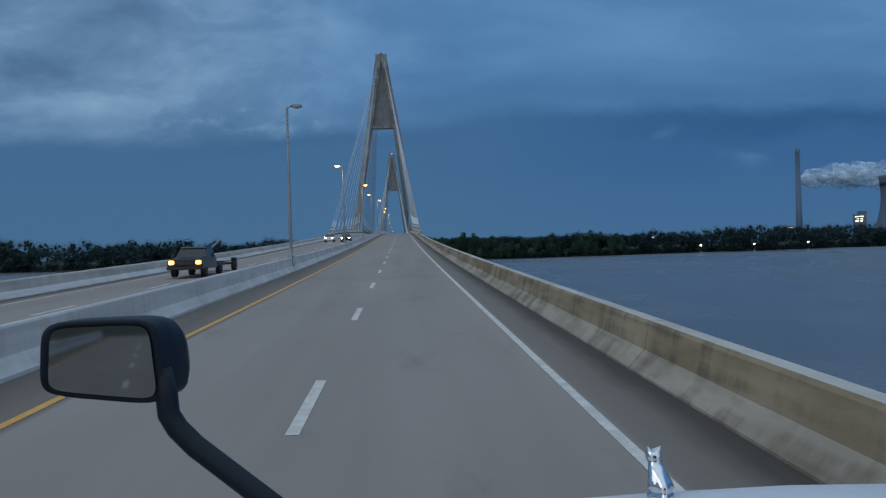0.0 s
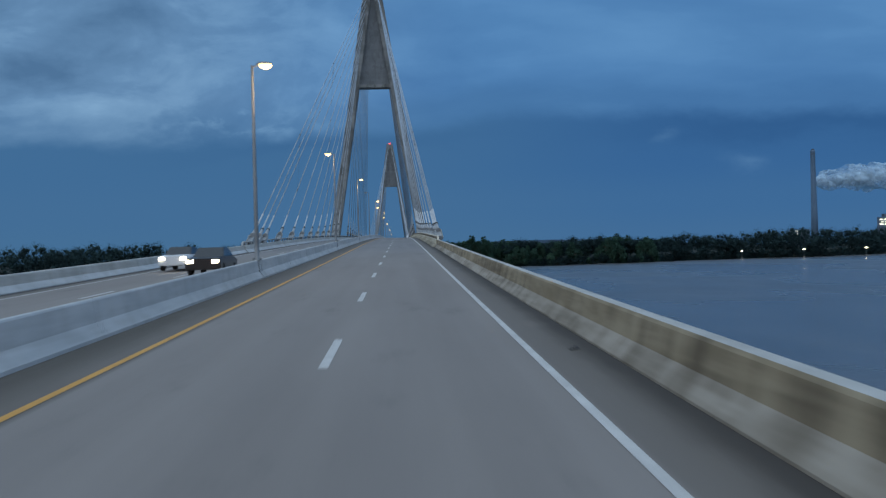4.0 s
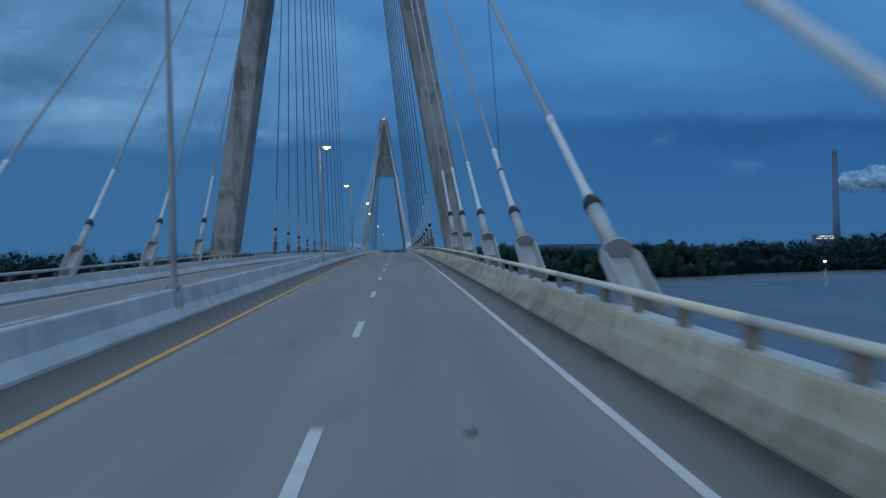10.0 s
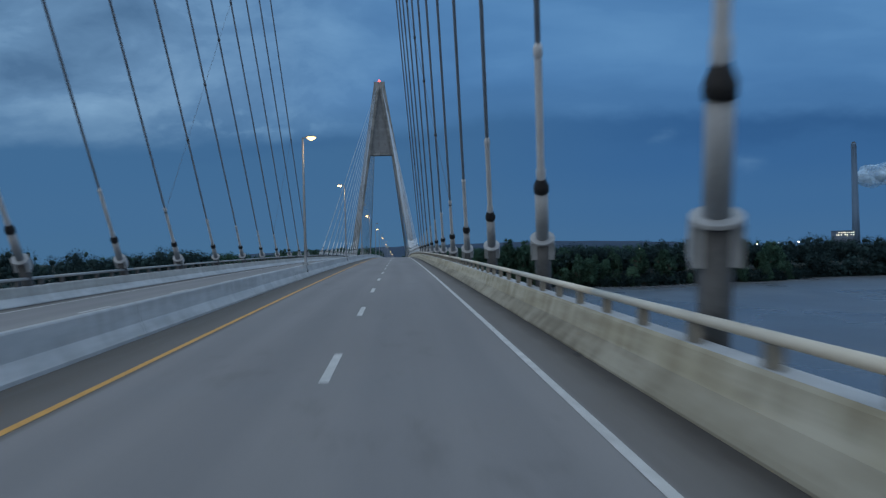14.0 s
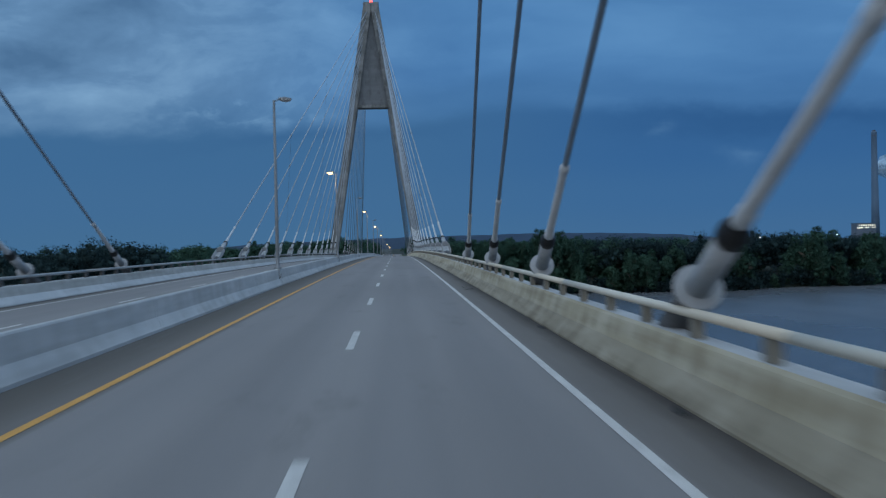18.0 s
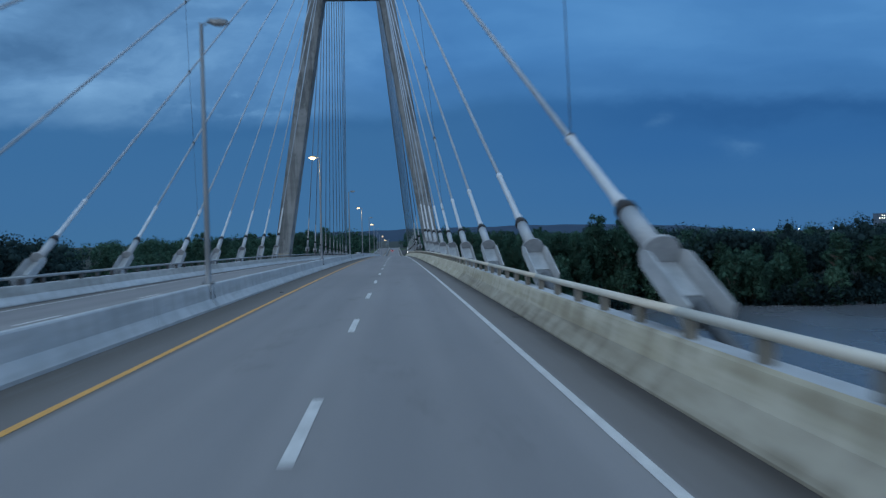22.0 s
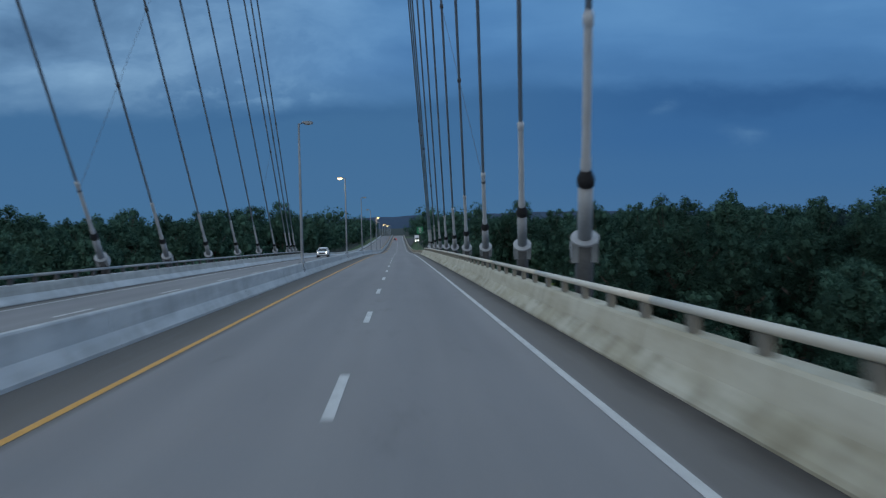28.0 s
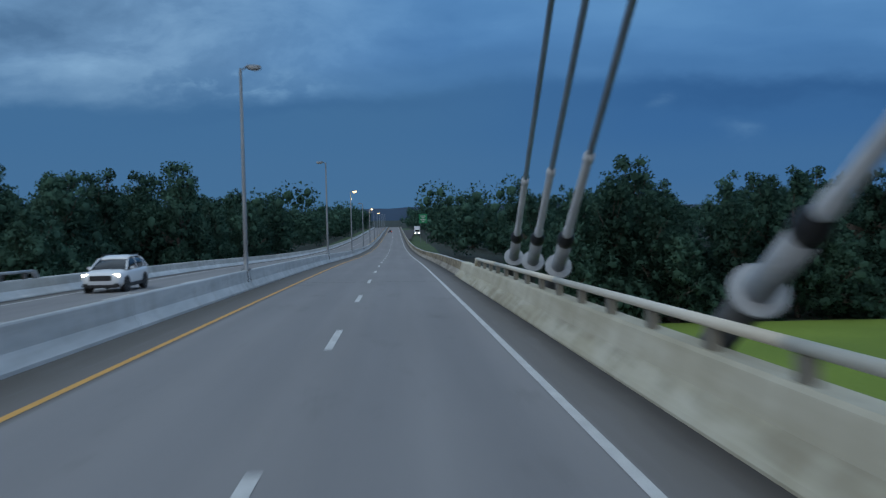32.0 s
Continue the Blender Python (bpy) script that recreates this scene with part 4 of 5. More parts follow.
def leaf_cards(centres, radii, count, size, r, axis=None):
    """Many small leaf sprays strewn loosely through soft clumps, with normals that follow the clumps. Returns corners, faces and normals."""
    w = np.prod(radii, axis=1) ** (2 / 3)
    pick = r.choice(len(centres), count, p=w / w.sum())
    d = r.normal(size=(count, 3))
    far = np.linalg.norm(d, axis=1, keepdims=True)
    d /= far
    c = centres[pick] + d * radii[pick] * np.minimum(0.46 + 0.28 * far, 1.04)
    out = d * 0.8
    if axis is not None:
        away = c - axis[pick] if axis.ndim == 2 else c - axis
        away[:, 2] *= 0.4
        out = out + 0.8 * away / (np.linalg.norm(away, axis=1, keepdims=True) + 1e-6)
    out[:, 2] += 0.30
    out += 0.22 * r.normal(size=(count, 3))
    out /= np.linalg.norm(out, axis=1, keepdims=True)
    n = r.normal(size=(count, 3))
    a = np.cross(n, r.normal(size=(count, 3)))
    a /= np.linalg.norm(a, axis=1, keepdims=True)
    b = np.cross(n, a)
    b /= np.linalg.norm(b, axis=1, keepdims=True)
    s = size * r.uniform(0.55, 1.35, (count, 1))
    v = np.stack([c - a * s, c + a * s * 0.9 - b * s * 0.4, c + b * s * 1.1], axis=1).reshape(-1, 3)
    f = np.arange(count * 3).reshape(-1, 3)
    return v, f, np.repeat(out, 3, axis=0)


def shade(me, normals):
    """Gives a mesh soft normals, corner by corner of its points."""
    me.polygons.foreach_set("use_smooth", [True] * len(me.polygons))
    me.normals_split_custom_set_from_vertices(normals.tolist())


def knit(bm):
    """Ties each limb to the trunk by one shared corner at its foot."""
    bm.verts.ensure_lookup_table()
    trunk = list(bm.verts)[:16]
    target, seen = {}, set(trunk)
    for w in list(bm.verts)[16:]:
        if w in seen:
            continue
        todo, piece = [w], []
        seen.add(w)
        while todo:
            q = todo.pop()
            piece.append(q)
            for e in q.link_edges:
                o = e.other_vert(q)
                if o not in seen:
                    seen.add(o)
                    todo.append(o)
        a, b = min(((p, t) for p in piece for t in trunk), key=lambda c: (c[0].co - c[1].co).length)
        target[a] = b
        trunk = trunk + piece if len(piece) > 12 else trunk
    bmesh.ops.weld_verts(bm, targetmap=target)
    return bm


def tree_parts(height, spread_x, count, size, seed, mat, low=0.12):
    r = np.random.default_rng(seed)
    bm = bmesh.new()
    th = height * 0.55
    bend = Vector((r.normal() * 0.5, r.normal() * 0.5, 0))
    tube_between((0, 0, -1.5), bend * 0.5 + Vector((0, 0, th * 0.5)), 0.016 * height + 0.08, 0.012 * height + 0.05, 8, bm)
    tube_between(bend * 0.5 + Vector((0, 0, th * 0.5)), bend + Vector((0, 0, th)), 0.012 * height + 0.05, 0.006 * height, 8, bm)
    blobs, radii = [], []
    n = int(r.integers(60, 70))
    for i in range(n):
        u = (i + 0.5) / n
        z = height * (low + (0.96 - low) * u ** 0.9)
        wide = spread_x * (0.30 + 0.72 * math.sin(math.pi * min(1, 0.20 + 0.74 * u)))
        ang = i * 2.399 + r.normal() * 0.5
        rr = wide * r.uniform(0.30, 1.05) * (1 - 0.30 * u)
        c = Vector((rr * math.cos(ang), rr * math.sin(ang), z + r.normal() * 0.025 * height))
        q = spread_x * r.uniform(0.17, 0.31) * (1.08 - 0.40 * u)
        blobs.append(tuple(c))
        radii.append((q * r.uniform(0.8, 1.2), q * r.uniform(0.8, 1.2), q * r.uniform(0.8, 1.3)))
        if i % 3 == 0:
            start = bend * min(1, z / th) * 0.8 + Vector((0, 0, min(th, z * 0.72)))
            tube_between(start, c, 0.004 * height + 0.03, 0.03, 5, bm)
    # loose inner foliage that ties the clumps together
    for i in range(7):
        u = (i + 0.5) / 7
        q = spread_x * (0.34 + 0.30 * math.sin(math.pi * (0.25 + 0.6 * u)))
        blobs.append((r.normal() * 0.3, r.normal() * 0.3, height * (low + 0.04 + (0.78 - low) * u)))
        radii.append((q, q, height * 0.10))
    mid = np.array((0.0, 0.0, height * 0.45))
    v, f, nv = leaf_cards(np.array(blobs), np.array(radii), count, size, r, mid)
    # the dense leaf mass inside each clump
    vs, fs, ns, base = [v], f.tolist(), [nv], len(v)
    for c, q in zip(np.array(blobs), np.array(radii)):
        lump = ICO_V * r.uniform(0.30, 0.62, (len(ICO_V), 1))
        vs.append(c + lump * q)
        away = c + lump * q - mid
        away[:, 2] *= 0.4
        n = ICO_V * 0.6 + 0.9 * away / np.linalg.norm(away, axis=1, keepdims=True) + np.array((0, 0, 0.3))
        ns.append(n / np.linalg.norm(n, axis=1, keepdims=True))
        fs += (ICO_F + base).tolist()
        base += len(ICO_V)
    me = bpy.data.meshes.new("crown")
    me.from_pydata(np.concatenate(vs).tolist(), [], fs)
    shade(me, np.concatenate(ns))
    me.materials.append(mat)
    return plain_mesh("trunk", knit(bm), M_bark), me


KINDS = [tree_parts(17, 4.4, 7500, 0.20, 11, M_leaf), tree_parts(15, 4.8, 7500, 0.20, 12, M_leaf), tree_parts(18.5, 3.9, 7500, 0.20, 13, M_leaf),
         tree_parts(10, 4.2, 6500, 0.17, 14, M_leaf2, 0.06), tree_parts(19, 5.4, 9000, 0.22, 15, M_leaf), tree_parts(5, 3.4, 4000, 0.13, 16, M_leaf2, 0.03),
         tree_parts(17, 4.4, 24000, 0.115, 17, M_leaf), tree_parts(18, 3.9, 24000, 0.115, 18, M_leaf), tree_parts(11, 4.2, 18000, 0.10, 19, M_leaf2, 0.05)]
TREE_LABELS = ("tall leafy dark green broadleaf tree in the riverside wood", "rounded dark green broadleaf tree in the riverside wood", "slender tall leafy tree in the riverside wood",
               "low grey-green willow at the wood's edge", "big spreading dark green tree above the river bank", "low bushy grey-green shrub at the wood's foot",
               "tall leafy dark green broadleaf tree in the riverside wood", "slender tall leafy tree in the riverside wood", "low grey-green willow at the wood's edge")


SORTS = {3: ("willow", "willow", "willows at the wood's edge"), 8: ("willow", "willow", "willows at the wood's edge"),
         5: ("shrub", "shrub", "shrubs at the wood's foot")}


def add_tree(x, y, kind, scale, turn):
    name, category, group = SORTS.get(kind, ("tree", "tree", "riverside trees"))
    root = empty(name, (x, y, land(x, y) - 0.2), label=TREE_LABELS[kind], category=category, group=group)
    root.rotation_euler = (0, 0, turn)
    root.scale = (scale, scale, scale * (0.92 + 0.16 * ((x * 7.13) % 1)))
    for n, d in zip(("trunk", "crown"), KINDS[kind]):
        share(n, d, root, Matrix())


def open_lawn(x, y):
    """The mown meadow beside the bridge, and the strip kept clear along the deck."""
    if abs(x) < 20.5:
        return True
    return 14 < x < 95 and 868 < y < 926


placed = []


def plant(count, pick, kinds, gap, small, big, seed):
    """Sets trees at picked places that keep a distance from one another."""
    r, done = np.random.default_rng(seed), 0
    for _ in range(count * 40):
        if done == count:
            break
        x, y = pick(r)
        if open_lawn(x, y) or y < shore(x) + 1 or any((x - a) ** 2 + (y - b) ** 2 < gap * gap for a, b in placed):
            continue
        placed.append((x, y))
        add_tree(x, y, int(r.choice(kinds)), float(r.uniform(small, big)), float(r.uniform(0, 6.28)))
        done += 1


# the tall wood close by the deck on the bank, then the woods round the meadow, then the other side
plant(7, lambda r: (float(r.uniform(65, 80)), float(r.uniform(820, 838))), (4, 4, 0), 4.2, 0.98, 1.12, 13)
plant(30, lambda r: (float(r.uniform(27, 62)), float(r.uniform(782, 826))), (6, 7, 8, 7), 4.3, 0.55, 1.0, 1)
plant(34, lambda r: (float(r.uniform(30, 64)), float(r.uniform(826, 869))), (6, 7, 6), 4.0, 0.84, 1.04, 11)
plant(18, lambda r: (float(r.uniform(23, 31)), float(r.uniform(782, 866))), (8, 8, 5), 3.0, 0.55, 0.85, 2)
plant(50, lambda r: (float(r.uniform(24, 112)), float(927 + 26 * r.random() ** 1.5)), (0, 1, 2, 4, 3), 4.2, 0.82, 1.02, 3)
plant(30, lambda r: (float(r.uniform(22, 100)), float(r.uniform(924.5, 929))), (3, 5, 5), 2.6, 0.7, 1.1, 4)
plant(16, lambda r: (float(r.uniform(54, 100)), float(r.uniform(808, 836))), (5, 5, 3), 2.4, 0.8, 1.15, 15)
plant(26, lambda r: (float(r.uniform(62, 110)), float(r.uniform(790, 930))), (0, 1, 3, 4), 5.5, 0.6, 1.05, 5)
plant(46, lambda r: (lambda x: (x, shore(x) + 2 + 30 * float(r.random()) ** 1.5))(float(r.uniform(96, 230))), (0, 1, 4, 3, 1), 5.0, 0.62, 1.12, 12)
plant(24, lambda r: (float(r.uniform(21, 80)), float(r.uniform(956, 1110))), (0, 1, 2, 4), 5.2, 0.8, 1.05, 6)
plant(26, lambda r: (float(-r.uniform(24, 80)), float(r.uniform(786, 850))), (0, 1, 2, 3), 4.6, 0.72, 0.96, 7)
plant(64, lambda r: (float(-r.uniform(23, 62)), float(r.uniform(852, 990))), (0, 1, 0, 4), 3.9, 0.88, 1.04, 9)
plant(22, lambda r: (float(-r.uniform(36, 78)), float(r.uniform(846, 905))), (0, 4, 1), 3.6, 0.80, 0.98, 14)
plant(16, lambda r: (float(-r.uniform(21, 26)), float(r.uniform(840, 990))), (3, 5, 5), 3.0, 0.8, 1.1, 10)
plant(30, lambda r: (float(-r.uniform(21, 62)), float(r.uniform(988, 1110))), (0, 1, 2), 4.4, 0.9, 1.12, 8)


def far_woods(name, spots, label, count, size, seed, mat):
    """Distant woodland, too many trees to count, as one mesh of leaf sprays."""
    r = np.random.default_rng(seed)
    vs, fs, ns, base = [], [], [], 0
    for x, y, h in spots:
        n = 9
        g = land(x, y)
        c = np.stack([x + r.normal(size=n) * h * 0.21, y + r.normal(size=n) * h * 0.18, g + h * r.uniform(0.18, 0.86, n)], axis=1)
        q = h * r.uniform(0.12, 0.21, (n, 1)) * np.array([[1.0, 1.0, 1.05]])
        v, f, nv = leaf_cards(c, q, count, size, r, np.array((x, y, g + 0.4 * h)))
        vs.append(v)
        ns.append(nv)
        fs += (f + base).tolist()
        base += len(v)
        # the shaded mass inside each clump
        for ci, qi in zip(c, q):
            vs.append(ci + ICO_V * qi * r.uniform(0.22, 0.52, (len(ICO_V), 1)))
            ns.append(ICO_V * 0.8 + np.array((0, 0, 0.2)))
            fs += (ICO_F + base).tolist()
            base += len(ICO_V)
    me = bpy.data.meshes.new(name)
    me.from_pydata(np.concatenate(vs).tolist(), [], fs)
    shade(me, np.concatenate(ns))
    me.materials.append(mat)
    return tagged(new(name, me), label, "woods", kind="stuff")


spots = []
r2 = np.random.default_rng(21)
for i in range(1500):
    s = 1 if r2.random() < 0.56 else -1
    x = s * (98 + 1150 * r2.random() ** 1.35)
    y = shore(x) + (24 if 0 < x < 240 else 3) + 90 * r2.random() ** 2.2
    swell = noise.noise((x * 0.021, y * 0.03, 0.0)) + 0.6 * noise.noise((x * 0.07, y * 0.05, 4.0))
    spots.append((x, y, (15.0 + 5.5 * swell) * r2.uniform(0.86, 1.1) + ((2.2 + max(0.0, min(5.0, (-x - 150) * 0.02))) if x < 0 else 0.0) + min(5.5, max(0.0, (abs(x) - 150) * 0.020))))
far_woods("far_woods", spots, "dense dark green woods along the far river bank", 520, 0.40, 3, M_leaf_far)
spots = []
for i in range(1050):
    s = 1 if r2.random() < 0.68 else -1
    x = s * (22 + 900 * r2.random() ** 1.6)
    spots.append((x, shore(x) + r2.uniform(-1.5, 9), r2.uniform(3.2, 6.0) + (2.5 if abs(x) > 120 else 0.0)))
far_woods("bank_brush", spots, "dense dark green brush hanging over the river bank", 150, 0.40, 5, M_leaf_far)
spots = []
for i in range(680):
    s = 1 if r2.random() < 0.5 else -1
    y = r2.uniform(1010, 1750)
    x = s * (20 + 300 * r2.random() ** 1.6 + (6 if s > 0 and 1120 < y < 1400 else 0))
    spots.append((x, y, r2.uniform(12, 20)))
far_woods("roadside_woods", spots, "dark green woods beside the highway beyond the bridge", 620, 0.44, 4, M_leaf)

# ---- far hills ----


def ridge(name, y, x0, x1, base, height, seed, mat, label):
    n = 90
    verts, faces = [], []
    for i in range(n + 1):
        x = x0 + (x1 - x0) * i / n
        e = math.sin(math.pi * i / n) ** 0.6
        h = base + e * height * (0.75 + 0.5 * noise.noise((x * 0.0011, seed, 0.0)) + 0.10 * noise.noise((x * 0.011, seed, 3.0)))
        verts += [(x, y - 300, WATER), (x, y, h), (x, y + 300, WATER)]
    for i in range(n):
        for j in range(2):
            a = i * 3 + j
            faces.append((a, a + 3, a + 4, a + 1))
    return tagged(mesh_object(name, verts, faces, mat, smooth=True), label, "hill", kind="structure")


# the haze over the hill is put into this dark blue
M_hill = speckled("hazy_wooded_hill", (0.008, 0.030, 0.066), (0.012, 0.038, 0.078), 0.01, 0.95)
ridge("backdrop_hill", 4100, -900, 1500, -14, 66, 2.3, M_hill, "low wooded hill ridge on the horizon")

# ---- tie ropes between the stays ----


def tie_ropes(ty, way, side):
    main = way * (550 - ty) > 0
    sets = ((123.0, 4.2, 1.92, 8), (71.2, 4.7, 1.40, 4)) if main else ((113.0, 5.0, 2.3, 8), (57.8, 3.0, 1.45, 3))
    for off0, z0, slope, k0 in sets:
        pts = []
        for k in range(k0, 12):
            lo, hi = stay_line(ty, way, side, k)
            a, b = abs(lo.y - ty), abs(hi.y - ty)
            # the stay as z over its distance from the tower, met with the rope's straight line
            m = (hi.z - lo.z) / (b - a)
            off = (z0 - slope * off0 - lo.z + m * a) / (m - slope)
            u = (a - off) / (a - b)
            if 0.02 < u < 0.95:
                pts.append(lo.lerp(hi, u))
        if len(pts) < 2:
            continue
        rope = empty("tie_rope", tuple(pts[0]), label="thin dark wire tie rope linking neighbouring stay cables", category="tie rope", group="stay tie ropes")
        for p, q in zip(pts, pts[1:]):
            part("rope", tube_between(p - pts[0], q - pts[0], 0.012, sides=6), M_tie, rope)
        for p in pts:
            c = share("clamp", CLAMP, rope, Matrix.Translation(p - pts[0]) @ pose(0, 0, 0, 35 * way, 0, 0), "dark clamp on the cable")


CLAMP = plain_mesh("clamp", lathe([(0.080, -0.13), (0.108, -0.10), (0.108, 0.10), (0.080, 0.13)], 12), M_tie)
for ty in TOWERS:
    for way in (-1, 1):
        for side in (1, -1):
            tie_ropes(ty, way, side)

# ---- meadow and verges ----


def drape(name, outline, lift, mat, label, category):
    """A sheet over the ground, from x0(y) to x1(y)."""
    ys, verts, faces = [], [], []
    y0, y1, left, right = outline
    n, m = round((y1 - y0) / 4), 12
    for i in range(n + 1):
        y = y0 + (y1 - y0) * i / n
        for j in range(m + 1):
            x = left(y) + (right(y) - left(y)) * j / m
            verts.append((x, y, land(x, y) + lift))
    w = m + 1
    faces = [(i * w + j, i * w + j + 1, (i + 1) * w + j + 1, (i + 1) * w + j) for i in range(n) for j in range(m)]
    return tagged(mesh_object(name, verts, faces, mat, smooth=True), label, category, kind="structure")


drape("meadow", (866.0, 924.0, lambda y: 13.0 + 2 * math.sin(y * 0.2), lambda y: 92 + 4 * math.sin(y * 0.13)), 0.22, M_lawn, "bright green mown meadow below the bridge", "meadow")
for side in (1, -1):
    a, b = (lambda y: 11.2, lambda y: 17.5) if side > 0 else (lambda y: -17.5, lambda y: -11.2)
    drape("verge_east" if side > 0 else "verge_west", (1040.0, 1480.0, a, b), 0.15, M_verge, "rough grass verge beside the highway", "verge")

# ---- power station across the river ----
# distance haze is put into the blue of stack and cooling tower
M_stack = speckled("haze_blue_stack_concrete", (0.100, 0.172, 0.275), (0.120, 0.198, 0.305), 0.02)
M_cooling = speckled("haze_blue_cooling_concrete", (0.075, 0.11, 0.17), (0.09, 0.13, 0.195), 0.02)
def steam_build(k, co, b):
    p = world_coords(k)
    thin = k.noise(p, 0.020, 6.0, 0.60, (1.0, 1.0, 1.3))
    k.link(k.ramp(thin, [(0.34, 0.06), (0.66, 0.62)]), b.inputs["Alpha"])
    # blue sky light is put into the white steam's colour
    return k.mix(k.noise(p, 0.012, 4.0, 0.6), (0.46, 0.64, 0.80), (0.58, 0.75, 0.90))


M_steam = matt(material("sky_lit_steam", steam_build, 1.0), 0.0)
# the boiler houses' blue-grey holds the haze too
M_block = speckled("haze_blue_boiler_house", (0.11, 0.15, 0.21), (0.14, 0.18, 0.24), 0.05)
M_window_lit = glowing("lit_plant_window", (1.0, 0.92, 0.70), 2.6)

stack = empty("chimney", (1297, 2676, BANK), label="very tall slim grey power station chimney", category="chimney")
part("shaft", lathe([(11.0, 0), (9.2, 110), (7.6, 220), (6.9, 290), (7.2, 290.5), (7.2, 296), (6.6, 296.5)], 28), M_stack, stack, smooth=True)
part("flue", lathe([(4.2, 296), (4.2, 300)], 14), M_tie, stack)
for z in (284,):
    part("gallery", lathe([(6.9, z), (8.2, z), (8.2, z + 1.6), (6.9, z + 1.6)], 28), M_block, stack)
cool = empty("cooling_tower", (1318, 2168, BANK), label="wide concrete hyperbolic cooling tower", category="cooling tower")
prof = [(62 * math.sqrt(1 + ((z - 118) / 88.0) ** 2) * 0.62, z) for z in range(8, 176, 8)]
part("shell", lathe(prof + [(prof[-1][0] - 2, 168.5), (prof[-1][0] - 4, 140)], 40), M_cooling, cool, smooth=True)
bm = bmesh.new()
for i in range(36):
    a = 2 * math.pi * i / 36
    tube_between((66 * math.cos(a), 66 * math.sin(a), -1), (62 * math.cos(a + 0.09), 62 * math.sin(a + 0.09), 9), 0.8, sides=6, bm=bm)
part("support_columns", bm, M_cooling, cool)


def plant_block(x, y, w, dpt, h, lit, label, big=1.0):
    b = empty("plant_building", (x, y, BANK + 3), label=label, category="building", group="power station buildings")
    part("wall", box_bm((-w / 2, -dpt / 2, 0), (w / 2, dpt / 2, h), 0.6), M_block, b)
    part("roof", box_bm((-w / 2 - 0.8, -dpt / 2 - 0.8, h), (w / 2 + 0.8, dpt / 2 + 0.8, h + 1.5)), M_stack, b)
    r = random.Random(5)
    rows, cols = lit
    for i in range(rows):
        for j in range(cols):
            if r.random() < 0.12:
                continue
            cx, cz = -w / 2 + w * (j + 0.5) / cols, h * (0.70 + 0.28 * (i + 0.5) / rows)
            s = (0.75 + 0.5 * r.random()) * big
            part("window", box_bm((cx - s, -dpt / 2 - 0.25, cz - s), (cx + s, -dpt / 2 - 0.05, cz + s)), M_window_lit, b, "lit window")
    return b


plant_block(1099, 1968, 19, 10, 58, (3, 6), "tall boiler house with rows of lit windows")
plant_block(1163, 2500, 50, 24, 43, (2, 9), "long grey boiler house with rows of lit windows under the roof", 0.95)
plant_block(1122, 1990, 18, 10, 66, (1, 1), "plain grey power station hall")


def steam(name, at, length, seed):
    """One billowing trail: thin veils one inside the other round a bent axis, each skin swelling in puffs."""
    n, m = 120, 48
    verts, faces = [], []
    for share_of, shift in ((1.12, 0.0), (0.82, 3.7), (0.50, 8.1)):
        first = len(verts)
        for i in range(n + 1):
            u = i / n
            cap = min(1.0, (u * 9) ** 0.6) * min(1.0, ((1 - u) * 8) ** 0.5)
            rad = (31 + 17 * u) * cap * share_of
            axis = Vector((length * u, 0, 10 * math.sin(u * 3.1 + 0.3) + 10 * u))
            for j in range(m):
                a = 2 * math.pi * j / m
                d = Vector((0.0, math.cos(a), math.sin(a)))
                p = (axis + d * rad) * 0.021 + Vector((seed + shift, 0, 0))
                puff = abs(noise.noise(p)) * 0.55 + abs(noise.noise(p * 2.6)) * 0.17 + 0.06 * noise.noise(p * 5.1) + 0.03 * noise.noise(p * 11.0)
                verts.append(axis + d * rad * (0.72 + puff) + Vector((12 * noise.noise(p * 1.7), 0, 0)))
        for i in range(n):
            for j in range(m):
                faces.append(tuple(first + q for q in (i * m + j, i * m + (j + 1) % m, (i + 1) * m + (j + 1) % m, (i + 1) * m + j)))
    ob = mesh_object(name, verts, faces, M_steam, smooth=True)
    ob.location = at
    return tagged(ob, "billowing white steam plume drifting beside the chimney", "steam plume", kind="stuff")


steam("steam_plume", (1326, 2745, 184), 360, 3)
# mooring lamps at the far waterline
for x, y, z in ((312.8, 850.5, -12.6), (360.2, 830.8, -12.6), (409.2, 817.9, -12.3)):
    lamp = empty("shore_lamp", (x, y, WATER), label="bright white mooring lamp on a short pile at the waterline", category="shore lamp", group="mooring lamps")
    part("pile", lathe([(0.9, -2), (0.9, 1.2), (1.0, 1.25), (1.0, 1.5)], 12), M_girder, lamp)
    part("mast", tube_between((0, 0, 1.4), (0, 0, z - WATER), 0.09, sides=8), M_pole, lamp)
    part("lamp", lathe([(0.2, z - WATER - 0.1), (0.75, z - WATER + 0.2), (0.8, z - WATER + 0.7), (0.25, z - WATER + 1.1)], 12), M_far_lamp, lamp, "lit lamp head")

# ---- vehicles ----
M_paint_white = speckled("white_car_paint", (0.66, 0.68, 0.70), (0.72, 0.74, 0.76), 0.8, 0.25, 0.0, (1, 1, 1), 0.0)
M_paint_dark = speckled("dark_red_brown_paint", (0.012, 0.008, 0.009), (0.020, 0.013, 0.014), 0.9, 0.3, 0.0, (1, 1, 1), 0.0)
M_glass = speckled("dark_tinted_glass", (0.012, 0.016, 0.02), (0.02, 0.025, 0.03), 1.0, 0.06, 0.0, (1, 1, 1), 0.0)
M_tyre = speckled("black_tyre_rubber", (0.012, 0.012, 0.012), (0.025, 0.025, 0.025), 6.0, 0.85)
